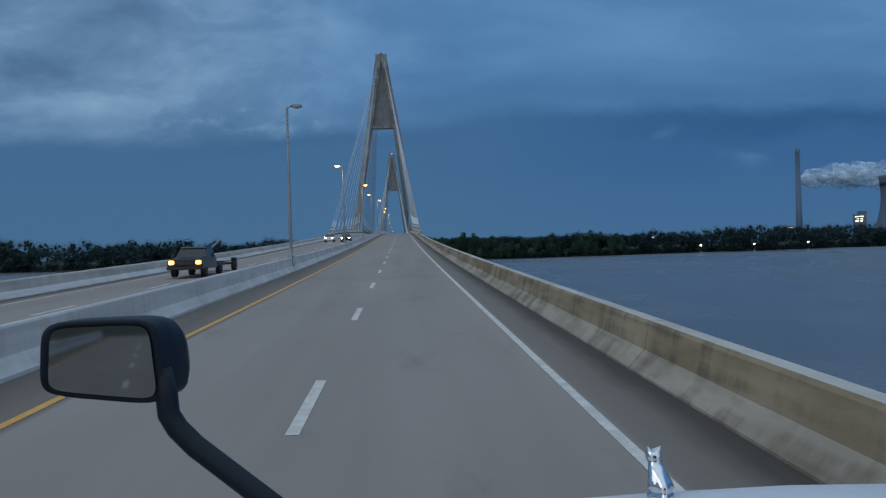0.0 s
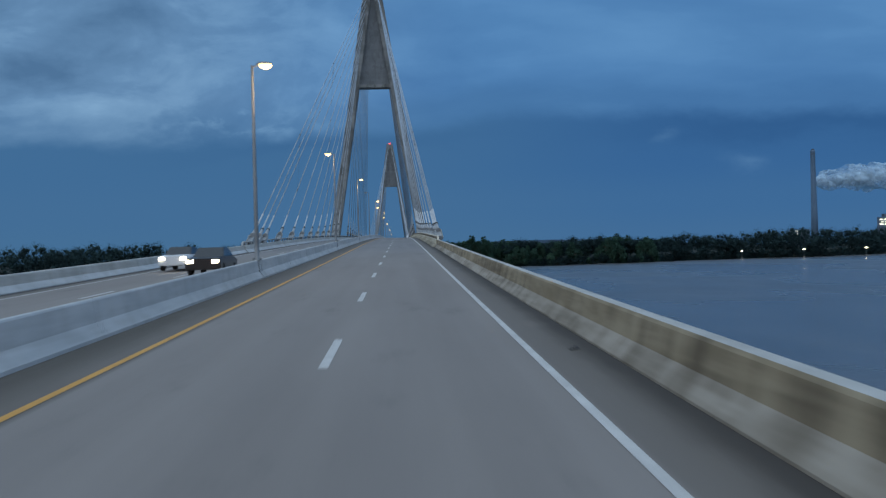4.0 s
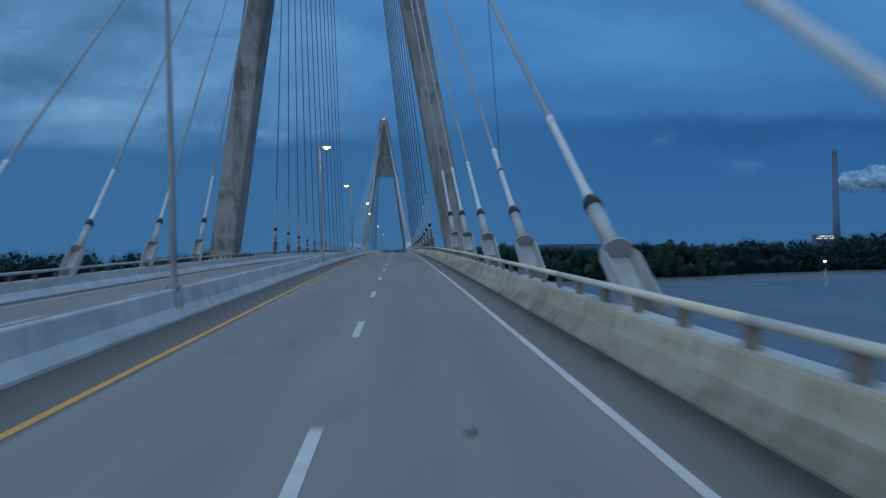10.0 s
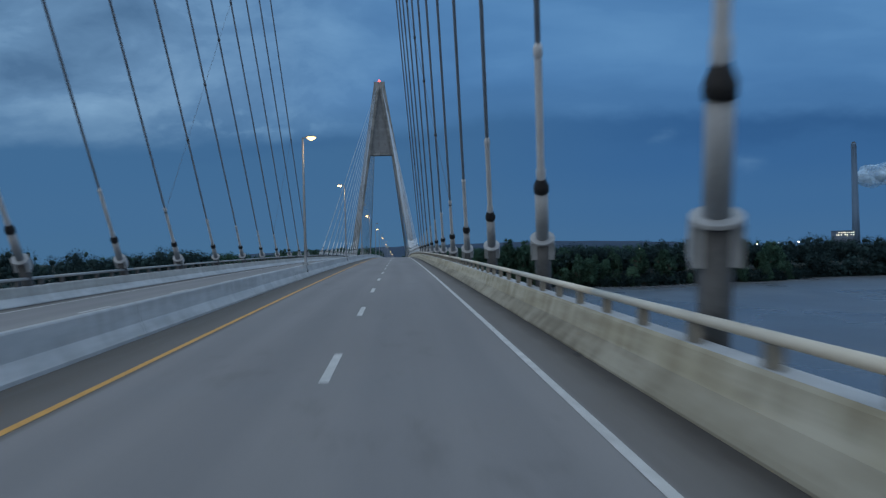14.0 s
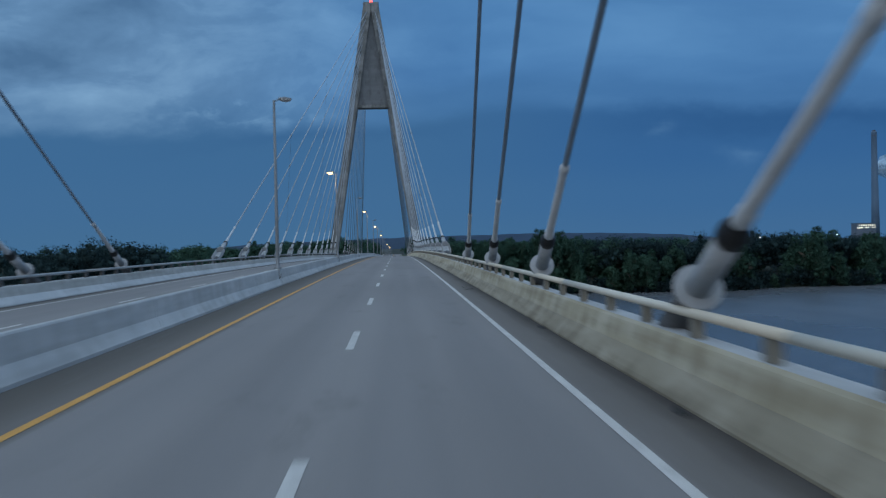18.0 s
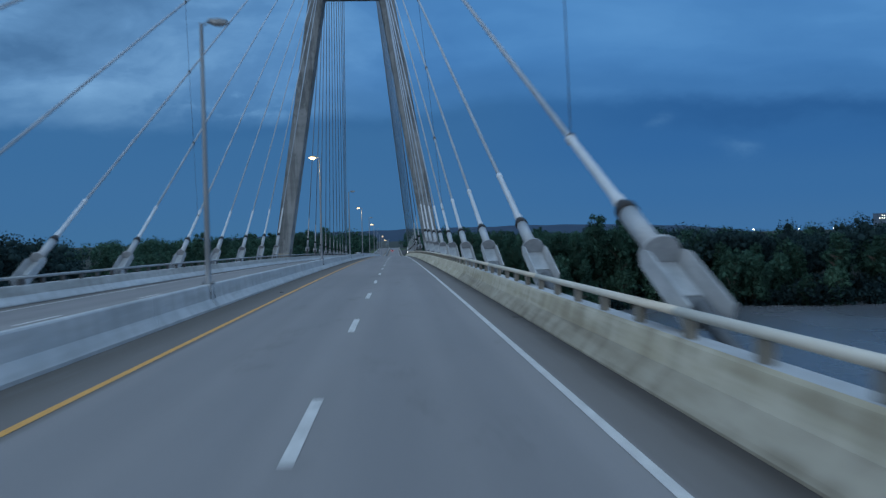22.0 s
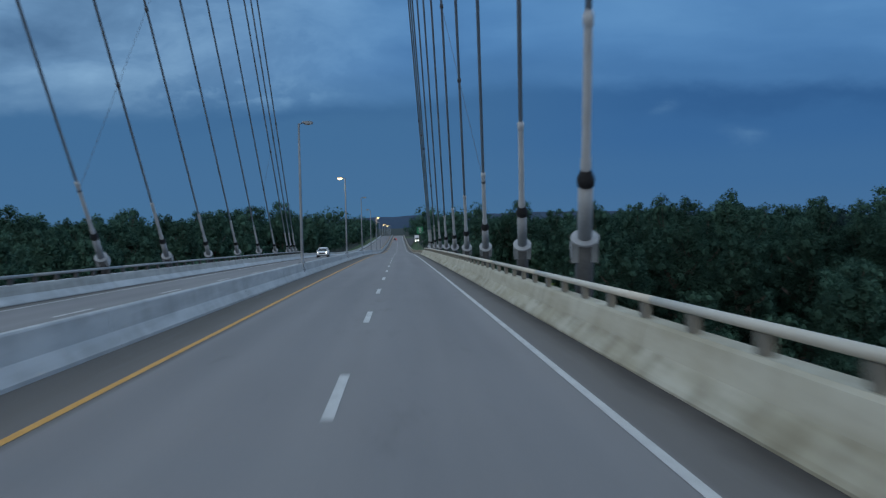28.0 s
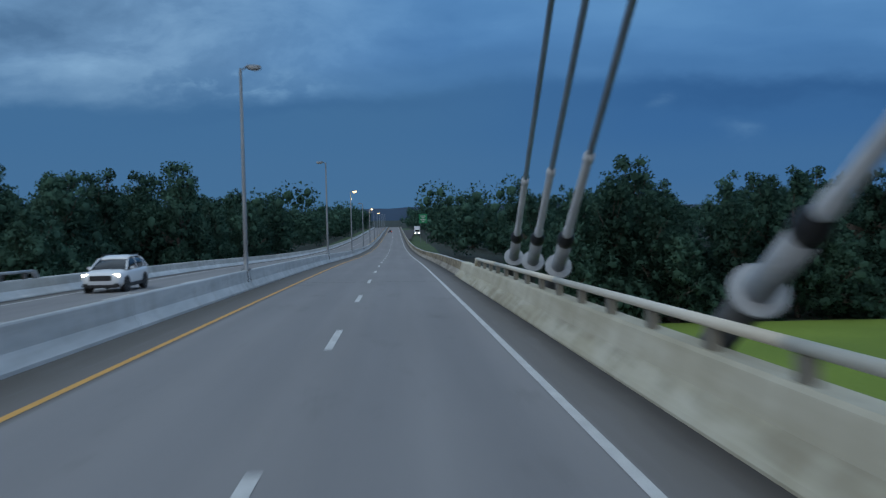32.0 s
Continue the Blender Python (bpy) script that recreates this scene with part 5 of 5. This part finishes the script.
M_rim = speckled("alloy_wheel_rim", (0.32, 0.33, 0.34), (0.45, 0.46, 0.47), 3.0, 0.35, 0.8, (1, 1, 1), 0.02)
M_trim = speckled("black_plastic_trim", (0.014, 0.014, 0.015), (0.03, 0.03, 0.032), 5.0, 0.55)


def slab(profile, half, taper=0.0, bevel=0.06):
    """A side outline of (along, up) pairs made solid across the width; taper draws in the upper edge."""
    bm = bmesh.new()
    hi, lo = max(p[1] for p in profile), min(p[1] for p in profile)
    rows = []
    for s in (-1, 1):
        rows.append([bm.verts.new((s * (half - taper * (z - lo) / (hi - lo)), y, z)) for y, z in profile])
    n = len(profile)
    bm.faces.new(rows[0])
    bm.faces.new(rows[1][::-1])
    for i in range(n):
        bm.faces.new((rows[0][i], rows[1][i], rows[1][(i + 1) % n], rows[0][(i + 1) % n]))
    bmesh.ops.recalc_face_normals(bm, faces=bm.faces)
    if bevel:
        bmesh.ops.bevel(bm, geom=list(bm.edges), offset=bevel, segments=2, affect="EDGES")
    return bm


def wheel(parent, x, y, r, w):
    m = Matrix.Translation((x, y, r)) @ pose(0, 0, 0, 0, 90, 0)
    ty = part("wheel", lathe([(r * 0.62, -w / 2), (r * 0.95, -w / 2), (r, -w * 0.36), (r, w * 0.36), (r * 0.95, w / 2), (r * 0.62, w / 2)], 24, m=m), M_tyre, parent, smooth=False)
    part("rim", lathe([(r * 0.18, -w * 0.47), (r * 0.60, -w * 0.40), (r * 0.63, -w * 0.52), (r * 0.63, w * 0.52), (r * 0.60, w * 0.40), (r * 0.18, w * 0.47)], 18, m=m), M_rim, ty, "alloy rim")


def headlight(parent, x, y, z, w, h, mat=None, label="lit warm headlight"):
    part("headlight", box_bm((x - w, y - 0.04, z - h), (x + w, y + 0.05, z + h), 0.03), mat or M_head, parent, label)


def suv(x, y):
    c = empty("car", (x, y, deck(x, y)), label="white mid-size estate car with its headlights on", category="car")
    rings = []
    for py, w, lo, hi in ((-2.30, 0.60, 0.44, 0.80), (-2.24, 0.78, 0.36, 0.92), (-2.05, 0.88, 0.31, 1.00), (-1.50, 0.925, 0.29, 1.06), (-1.05, 0.93, 0.28, 1.09), (0.4, 0.93, 0.28, 1.10), (1.6, 0.93, 0.29, 1.13), (2.1, 0.90, 0.34, 1.13), (2.28, 0.80, 0.44, 1.05)):
        half = [(0.84 * w, lo), (0.97 * w, lo + 0.12), (w, lo + 0.3 * (hi - lo)), (0.985 * w, hi - 0.22), (0.94 * w, hi - 0.07), (0.74 * w, hi - 0.010)]
        rings.append([(px, py, pz) for px, pz in half] + [(0, py, hi + 0.018)] + [(-px, py, pz) for px, pz in half[::-1]])
    part("body", loft(rings), M_paint_white, c, smooth=True)
    rings = []
    for py, w, top in ((-1.22, 0.80, 1.07), (-0.80, 0.78, 1.34), (-0.32, 0.75, 1.58), (0.3, 0.74, 1.66), (1.3, 0.73, 1.64), (1.85, 0.71, 1.50), (2.20, 0.70, 1.14)):
        half = [(0.86, 1.02), (0.86 - (0.86 - w * 0.94) * 0.6, 1.02 + (top - 1.02) * 0.7), (w * 0.84, top - 0.03)]
        rings.append([(px, py, pz) for px, pz in half] + [(0, py, top)] + [(-px, py, pz) for px, pz in half[::-1]])
    part("cabin", loft(rings), M_glass, c, "dark tinted glasshouse", smooth=True)
    rings = []
    for py, w, top in ((-0.42, 0.62, 1.545), (-0.28, 0.66, 1.615), (0.3, 0.68, 1.69), (1.3, 0.67, 1.67), (1.85, 0.64, 1.54), (1.98, 0.60, 1.46)):
        rings.append([(w, py, top - 0.055), (0.88 * w, py, top - 0.012), (0.5 * w, py, top + 0.006), (-0.5 * w, py, top + 0.006), (-0.88 * w, py, top - 0.012), (-w, py, top - 0.055), (-0.5 * w, py, top - 0.07), (0.5 * w, py, top - 0.07)])
    part("roof", loft(rings), M_paint_white, c, smooth=True)
    for s in (-1, 1):
        for a, b in (((s * 0.84, -1.20, 1.06), (s * 0.66, -0.38, 1.58)), ((s * 0.84, 0.36, 1.06), (s * 0.68, 0.32, 1.63)), ((s * 0.84, 1.55, 1.08), (s * 0.66, 1.45, 1.60)), ((s * 0.82, 2.16, 1.08), (s * 0.62, 1.80, 1.52))):
            part("pillar", tube_between(a, b, 0.042, sides=8), M_paint_white, c)
        headlight(c, s * 0.70, -2.20, 0.86, 0.15, 0.065)
        part("sill", box_bm((s * 0.90 - 0.05, -1.0, 0.26), (s * 0.90 + 0.05, 1.0, 0.42), 0.03), M_trim, c, "black plastic sill")
        part("mirror", box_bm((s * 1.0 - 0.10, -0.86, 1.06), (s * 1.0 + 0.10, -0.72, 1.21), 0.04), M_paint_white, c)
        part("roof_rail", tube_between((s * 0.64, -0.1, 1.72), (s * 0.61, 1.5, 1.69), 0.02, sides=6), M_trim, c)
        for wy in (-1.40, 1.38):
            arch = lathe([(0.36, -0.02), (0.43, -0.02), (0.43, 0.02), (0.36, 0.02)], 24, m=Matrix.Translation((s * 0.925, wy, 0.38)) @ pose(0, 0, 0, 0, 90, 0))
            part("wheel_arch", arch, M_trim, c, "black plastic arch trim")
            wheel(c, s * 0.83, wy, 0.37, 0.25)
    part("grille", box_bm((-0.50, -2.335, 0.62), (0.50, -2.25, 0.86), 0.03), M_trim, c, "black front grille")
    part("bumper", box_bm((-0.84, -2.34, 0.30), (0.84, -2.16, 0.50), 0.06), M_trim, c)
    return c


M_amber = glowing("amber_headlight", (1.0, 0.50, 0.13), 4.5)


def pickup(x, y):
    c = empty("pickup_truck", (x, y, deck(x, y)), label="dark recovery pickup truck with warm headlights on", category="pickup truck")
    c.scale = (1, 1, 0.91)
    part("body", slab([(-2.70, 0.50), (-2.78, 0.75), (-2.70, 1.12), (-1.45, 1.20), (0.95, 1.22), (0.95, 0.50)], 0.98, 0.05, 0.06), M_paint_dark, c)
    part("cabin", slab([(-1.35, 1.18), (-0.75, 1.80), (0.65, 1.84), (0.92, 1.20)], 0.88, 0.15, 0.05), M_glass, c, "dark cab windows")
    part("roof", slab([(-0.85, 1.77), (-0.7, 1.88), (0.62, 1.90), (0.75, 1.80)], 0.74, 0.03, 0.02), M_paint_dark, c)
    part("bed", box_bm((-0.98, 1.0, 0.62), (0.98, 3.1, 0.92), 0.04), M_trim, c)
    part("boom", tube_between((0.15, 0.8, 1.25), (0.15, 5.9, 2.45), 0.08, 0.06, 8), M_pole, c, "raised pale towing boom")
    part("boom_post", tube_between((0.15, 1.5, 0.9), (0.15, 2.5, 1.50), 0.06, sides=8), M_trim, c)
    part("grille", box_bm((-0.50, -2.82, 0.74), (0.50, -2.73, 1.05), 0.02), M_trim, c)
    part("bumper", box_bm((-0.98, -2.92, 0.46), (0.98, -2.72, 0.66), 0.05), M_trim, c)
    for s in (-1, 1):
        headlight(c, s * 0.74, -2.76, 0.90, 0.15, 0.12, M_amber, "amber-warm lit headlight")
        part("mirror", box_bm((s * 1.12 - 0.10, -1.0, 1.20), (s * 1.12 + 0.10, -0.9, 1.48), 0.03), M_trim, c)
        for wy in (-1.75, 2.1):
            wheel(c, s * 0.82, wy, 0.40, 0.27)
    t = empty("tow_dolly", (x, y + 5.9, deck(x, y + 5.9)), label="low dark two-wheeled tow dolly behind the pickup", category="trailer")
    part("frame", box_bm((-0.85, -0.9, 0.42), (0.85, 0.9, 0.56), 0.03), M_trim, t)
    part("drawbar", box_bm((-0.08, -2.7, 0.44), (0.08, -0.8, 0.56), 0.02), M_trim, t)
    for s in (-1, 1):
        part("fender", box_bm((s * 0.98 - 0.16, -0.48, 0.78), (s * 0.98 + 0.16, 0.48, 0.86), 0.03), M_trim, t)
        wheel(t, s * 0.98, 0.0, 0.40, 0.26)
    return c


suv(-7.0, 875.6)
pickup(-5.6, 50.0)


def far_car(x, y, ahead, paint, label):
    """A saloon seen only from far off; ahead: driving away, so its tail lamps show."""
    c = empty("car", (x, y, deck(x, y)), label=label, category="car")
    s = 1 if ahead else -1
    part("body", slab([(-2.2, 0.3), (-2.2, 0.85), (-1.1, 0.95), (1.4, 0.98), (2.2, 0.85), (2.2, 0.3)], 0.88, 0.05, 0.06), paint, c)
    part("cabin", slab([(-1.0, 0.93), (-0.3, 1.42), (0.9, 1.42), (1.6, 0.96)], 0.78, 0.14, 0.04), M_glass, c)
    for q in (-1, 1):
        part("lamp", box_bm((q * 0.62 - 0.17, -2.24, 0.62), (q * 0.62 + 0.17, -2.16, 0.80), 0.02), M_tail if ahead else M_head, c, "lit red tail lamp" if ahead else "lit headlight")
        for wy in (-1.35, 1.35):
            wheel(c, q * 0.78, wy, 0.32, 0.2)
    return c


far_car(-3.4, 150.0, False, M_paint_dark, "dark oncoming car with its headlights on")
far_car(-7.0, 158.0, False, M_paint_white, "pale oncoming car with its headlights on")
far_car(3.4, 1290.0, True, M_paint_dark, "dark car driving away with red tail lamps lit")

# the long-nosed lorry at the start of the drive
M_navy = speckled("dark_blue_black_plastic", (0.005, 0.009, 0.016), (0.010, 0.016, 0.026), 5.0, 0.45, 0.0, (1, 1, 1), 0.03)
matt(M_navy, 0.2)
M_chrome = speckled("polished_chrome", (0.62, 0.66, 0.70), (0.70, 0.73, 0.76), 4.0, 0.12, 1.0, (1, 1, 1), 0.0)
M_mirror = speckled("silvered_mirror_glass", (0.30, 0.32, 0.33), (0.32, 0.34, 0.35), 2.0, 0.03, 1.0, (1, 1, 1), 0.0)
M_hood = speckled("dusty_white_truck_paint", (0.60, 0.63, 0.66), (0.70, 0.72, 0.74), 1.6, 0.32, 0.0, (1, 1, 1), 0.01)


def bent_tube(points, r, sides=14):
    """A round pipe through the points, mitred at the bends."""
    pts = [Vector(p) for p in points]
    rings = []
    for i, p in enumerate(pts):
        d = (pts[min(i + 1, len(pts) - 1)] - pts[max(i - 1, 0)]).normalized()
        a = d.cross(Vector((0, 1, 0))).normalized()
        b = d.cross(a)
        rings.append([p + r * (math.cos(2 * math.pi * j / sides) * a + math.sin(2 * math.pi * j / sides) * b) for j in range(sides)])
    return loft(rings)


def shifted(bm, x):
    bmesh.ops.translate(bm, verts=list(bm.verts), vec=(x, 0, 0))
    return bm


def build_truck(x, y):
    t = empty("truck", (x, y, deck(x, y)), label="long-nosed white highway truck with black hood mirror", category="truck")
    rings = []
    for py, z, w in ((0.12, 1.76, 0.90), (0.9, 1.69, 0.86), (1.6, 1.625, 0.84), (2.05, 1.585, 0.83), (2.2, 1.572, 0.82), (2.30, 1.545, 0.81), (2.40, 1.48, 0.79), (2.48, 1.36, 0.77)):
        half = [(w, 0.85), (w, z - 0.42), (0.98 * w, z - 0.20), (0.93 * w, z - 0.07), (0.80 * w, z - 0.018), (0.45 * w, z - 0.004)]
        rings.append([(px, py, pz + 0.022 * px) for px, pz in half] + [(0, py, z)] + [(-px, py, pz - 0.022 * px) for px, pz in half[::-1]])
    part("hood", loft(rings), M_hood, t, smooth=True)
    grille = part("grille", box_bm((-0.52, 2.44, 0.62), (0.52, 2.56, 1.36), 0.04), M_chrome, t, "chrome grille surround")
    for i in range(9):
        part("grille_bar", box_bm((-0.46, 2.55, 0.70 + 0.07 * i), (0.46, 2.575, 0.73 + 0.07 * i)), M_trim, grille)
    part("bumper", box_bm((-1.2, 2.40, 0.30), (1.2, 2.66, 0.62), 0.07), M_chrome, t, "polished steel bumper")
    for s in (-1, 1):
        f = slab([(0.45, 0.55), (0.55, 1.18), (0.95, 1.34), (1.9, 1.32), (2.38, 1.05), (2.44, 0.62), (2.10, 0.62), (1.98, 0.92), (1.72, 1.08), (1.25, 1.08), (0.96, 0.92), (0.84, 0.55)], 0.30, 0.04, 0.03)
        part("fender", shifted(f, s * 1.0), M_hood, t)
        headlight(t, s * 0.92, 2.40, 0.92, 0.20, 0.12, M_lens_off, "clear unlit headlight")
        wheel(t, s * 1.02, 1.48, 0.50, 0.29)
        for wy in (-4.2, -5.5):
            wheel(t, s * 0.98, wy, 0.50, 0.56)
        part("step_tank", tube_between((s * 0.98, -2.6, 0.62), (s * 0.98, -0.6, 0.62), 0.31, sides=18), M_chrome, t, "polished fuel tank with step")
        part("exhaust_stack", tube_between((s * 1.12, -3.0, 0.8), (s * 1.12, -3.0, 3.6), 0.08, sides=12), M_chrome, t)
    cab = part("cab", slab([(0.10, 0.75), (0.10, 1.74), (-0.40, 2.72), (-0.75, 2.98), (-2.75, 3.05), (-2.75, 0.75)], 1.12, 0.05, 0.07), M_hood, t)
    part("windscreen", slab([(0.085, 1.80), (0.105, 1.82), (-0.375, 2.70), (-0.40, 2.69)], 0.94, 0.06, 0.0), M_glass, cab, "dark tinted windscreen")
    for s in (-1, 1):
        part("door_window", box_bm((s * 1.10 - 0.02, -1.35, 1.75), (s * 1.10 + 0.02, -0.35, 2.45), 0.01), M_glass, cab)
    part("chassis", box_bm((-0.45, -6.4, 0.55), (0.45, 2.3, 0.85), 0.03), M_trim, t)
    # hood mirror on its bent arm
    z = -0.026
    tl, tr, br, bl = (-1.499, 1.942, 2.116 + z), (-1.270, 1.981, 2.115 + z), (-1.251, 1.980, 1.924 + z), (-1.508, 1.942, 1.963 + z)
    mirror = part("mirror_arm", bent_tube([(-1.262, 1.995, 2.00 + z), (-1.248, 1.99, 1.935 + z), (-1.243, 1.985, 1.895 + z), (-1.222, 1.98, 1.862 + z), (-1.18, 1.97, 1.822 + z), (-1.0, 1.93, 1.69 + z), (-0.86, 1.90, 1.58 + z), (-0.80, 1.88, 1.28)], 0.026), M_navy, t, "black bent mirror arm", smooth=True)
    q = [Vector(p) for p in (bl, br, tr, tl)]
    c = sum(q, Vector()) / 4
    n = (q[1] - q[0]).cross(q[3] - q[0]).normalized()
    def rim(grow, back, side, round_by=5.0):
        """A rounded ring round the mirror's face."""
        ring = []
        for i in range(36):
            a = 2 * math.pi * (i + 0.5) / 36
            ca, sa = math.cos(a), math.sin(a)
            px, pz = (math.copysign(abs(f) ** (2 / round_by), f) for f in (ca, sa))
            low, high = q[0].lerp(q[1], 0.5 + 0.5 * px), q[3].lerp(q[2], 0.5 + 0.5 * px)
            p = c + (low.lerp(high, 0.5 + 0.5 * pz) - c) * grow
            ring.append(p - n * back + Vector((side, 0, 0)))
        return ring

    shell = [rim(g, b, x, r) for g, b, x, r in ((0.90, -0.004, 0.0, 7.0), (0.92, -0.012, 0.0, 7.0), (1.04, -0.012, 0.0, 6.0), (1.08, 0.0, 0.0, 5.0), (1.10, 0.04, 0.018, 4.5), (1.07, 0.09, 0.045, 4.0), (0.94, 0.135, 0.062, 3.2), (0.60, 0.17, 0.065, 2.6), (0.2, 0.18, 0.065, 2.2))]
    house = part("mirror_housing", loft(shell), M_navy, t, "dark plastic mirror housing", smooth=True)
    tilt = (n + Vector((0, 0, 0.034))).normalized()
    front = c + n * 0.016
    face = [p - tilt * (p - front).dot(tilt) for p in rim(0.905, -0.016, 0.0, 7.0)]
    part("mirror_glass", loft([[p - tilt * 0.006 for p in face], face]), M_mirror, house, "convex mirror glass")
    return t


def hood_figure(x, y, z):
    """A small plain chrome sitting figure, one skin from its foot to its ears."""
    rings = []
    for h, rx, ry, cx, cy in ((0.0, 0.030, 0.046, 0.0, 0.0), (0.008, 0.031, 0.047, 0.0, 0.0), (0.012, 0.024, 0.036, 0.0, -0.004), (0.026, 0.030, 0.036, 0.0, -0.008), (0.044, 0.027, 0.034, -0.001, -0.002),
                              (0.062, 0.022, 0.028, -0.003, 0.010), (0.078, 0.019, 0.022, -0.004, 0.018), (0.086, 0.016, 0.017, -0.005, 0.024), (0.094, 0.019, 0.024, -0.006, 0.030), (0.106, 0.020, 0.022, -0.006, 0.030), (0.114, 0.017, 0.012, -0.006, 0.026)):
        ring = []
        for j in range(20):
            a = 2 * math.pi * j / 20
            swell = 1.0 + (0.16 * math.cos(4 * a) if h < 0.05 else 0.08 * math.cos(2 * a))
            ear = 0.016 * max(0.0, abs(math.cos(a)) - 0.72) / 0.28 if h > 0.11 else 0.0
            ring.append((cx + rx * swell * math.cos(a), cy + ry * swell * math.sin(a), h + ear))
        rings.append(ring)
    ob = new("figurine", plain_mesh("figurine", loft(rings), M_chrome))
    ob.location = (x, y, z)
    return tagged(ob, "small polished chrome animal figure on the truck's hood", "figurine")


build_truck(7.07, 0.135)
hood_figure(7.033, 2.305, deck(7.07, 0.135) + 1.572)

# far lorry and sign beyond the bridge
lorry = empty("lorry", (16.5, 1230, deck(10.4, 1230) - 0.1), label="white box lorry on the slip road", category="lorry")
part("box_body", box_bm((-1.25, -1.0, 1.1), (1.25, 9.5, 4.0), 0.05), M_paint_white, lorry)
part("cab", slab([(-3.2, 0.5), (-3.25, 1.4), (-2.9, 2.7), (-1.2, 2.8), (-1.2, 0.5)], 1.2, 0.08, 0.08), M_paint_white, lorry)
part("windscreen", box_bm((-1.0, -3.22, 1.6), (1.0, -3.0, 2.4), 0.03), M_glass, lorry)
for s in (-1, 1):
    headlight(lorry, s * 0.9, -3.26, 0.9, 0.2, 0.14)
    for wy in (-2.3, 6.3, 7.6):
        wheel(lorry, s * 1.0, wy, 0.5, 0.3)
verts, faces = [], []
for i in range(26):
    y = 1150 + 9 * i
    x = 10.9 + 9 * (i / 25.0) ** 1.3
    verts += [(10.9, y, deck(10.4, y) - 0.10), (x + 1.5, y, deck(10.4, y) - 0.10)]
faces = [(2 * i, 2 * i + 1, 2 * i + 3, 2 * i + 2) for i in range(25)]
tagged(mesh_object("slip_road", verts, faces, M_road), "grey concrete slip road leaving the highway", "road", kind="structure")

M_sign = speckled("green_reflective_sign", (0.010, 0.20, 0.085), (0.014, 0.24, 0.10), 0.8, 0.4, 0.0, (1, 1, 1), 0.0)
sg = empty("road_sign", (15.4, 1107, land(15.4, 1107)), label="green direction sign with white lettering on two posts", category="road sign")
top = -0.6 - land(15.4, 1107)
part("panel", box_bm((-1.35, -0.04, top - 3.0), (1.35, 0.04, top), 0.02), M_sign, sg)
for s in (-0.9, 0.9):
    part("post", tube_between((s, 0.12, -0.5), (s, 0.12, top - 0.1), 0.08, sides=8), M_pole, sg)
for z, w in ((0.6, 0.75), (1.2, 0.45), (1.8, 0.85), (2.35, 0.4)):
    part("letter_bar", box_bm((-w, -0.06, top - z - 0.16), (w, -0.045, top - z + 0.10)), M_white, sg, "unreadable white lettering")

# ---- litter and small wear on the deck ----


def scrap(x, y, length, width, turn, seed):
    """A curled strip of shed tyre tread."""
    r = random.Random(seed)
    rings = []
    for i in range(8):
        u = i / 7.0
        w = width * (0.35 + 0.65 * math.sin(math.pi * min(0.95, 0.1 + u))) * r.uniform(0.75, 1.1)
        px, py = (u - 0.5) * length, 0.12 * length * math.sin(3.0 * u + seed)
        lift = 0.012 + 0.05 * length * max(0.0, u - 0.7)
        rings.append([(px, py - w / 2, lift), (px, py + w / 2, lift * 0.8), (px, py + w / 2, lift * 0.8 - 0.010), (px, py - w / 2, lift - 0.010)])
    bm = loft(rings)
    bmesh.ops.recalc_face_normals(bm, faces=bm.faces)
    ob = new("tyre_scrap", plain_mesh("tyre_scrap", bm, M_tyre, False))
    ob.matrix_basis = Matrix.Translation((x, y, deck(x, y))) @ pose(0, 0, 0, 0, 0, turn)
    return tagged(ob, "torn strip of black tyre tread lying on the road", "tyre scrap", group="road litter")


for i, (x, y, n, w, a) in enumerate(((9.63, 94.4, 0.55, 0.12, 20), (9.34, 99.0, 0.45, 0.10, -15), (9.46, 120.9, 0.5, 0.12, 70), (6.85, 268.7, 0.22, 0.16, 40), (9.64, 273.8, 0.28, 0.14, 10),
                                     (1.05, 233.0, 0.4, 0.12, 60), (9.55, 352.2, 0.3, 0.1, 80), (9.7, 598.0, 0.35, 0.1, 30), (9.5, 806.0, 0.3, 0.12, -40), (1.1, 612.0, 0.4, 0.14, 80),
                                     (9.72, 488.8, 0.55, 0.22, 80), (9.70, 478.3, 0.5, 0.2, 75), (9.31, 505.8, 0.5, 0.16, 25), (9.25, 507.6, 0.4, 0.14, -30), (9.75, 378.0, 0.4, 0.16, 80), (9.4, 536.0, 0.4, 0.12, 60), (9.6, 640.0, 0.45, 0.14, 85))):
    scrap(x, y, n, w, a, i + 1)

# distant lights of a town behind the woods
for x, y, z in ((333, 1490, -0.6), (404, 1490, 0.4), (456, 1490, 0.8), (496, 1490, 0.2), (526, 1490, 2.6), (554, 1490, 2.2)):
    mast = empty("mast_light", (x, y, land(x, y)), label="far-off street light mast with a lit lamp behind the woods", category="light mast", group="far street lights")
    top = z - land(x, y)
    part("mast", tube_between((0, 0, 0), (0, 0, top), 0.22, 0.12, 8), M_pole, mast)
    part("lamp", lathe([(0.35, top), (0.7, top + 0.4), (0.7, top + 1.0), (0.3, top + 1.4)], 10), M_far_lamp, mast, "lit lamp")
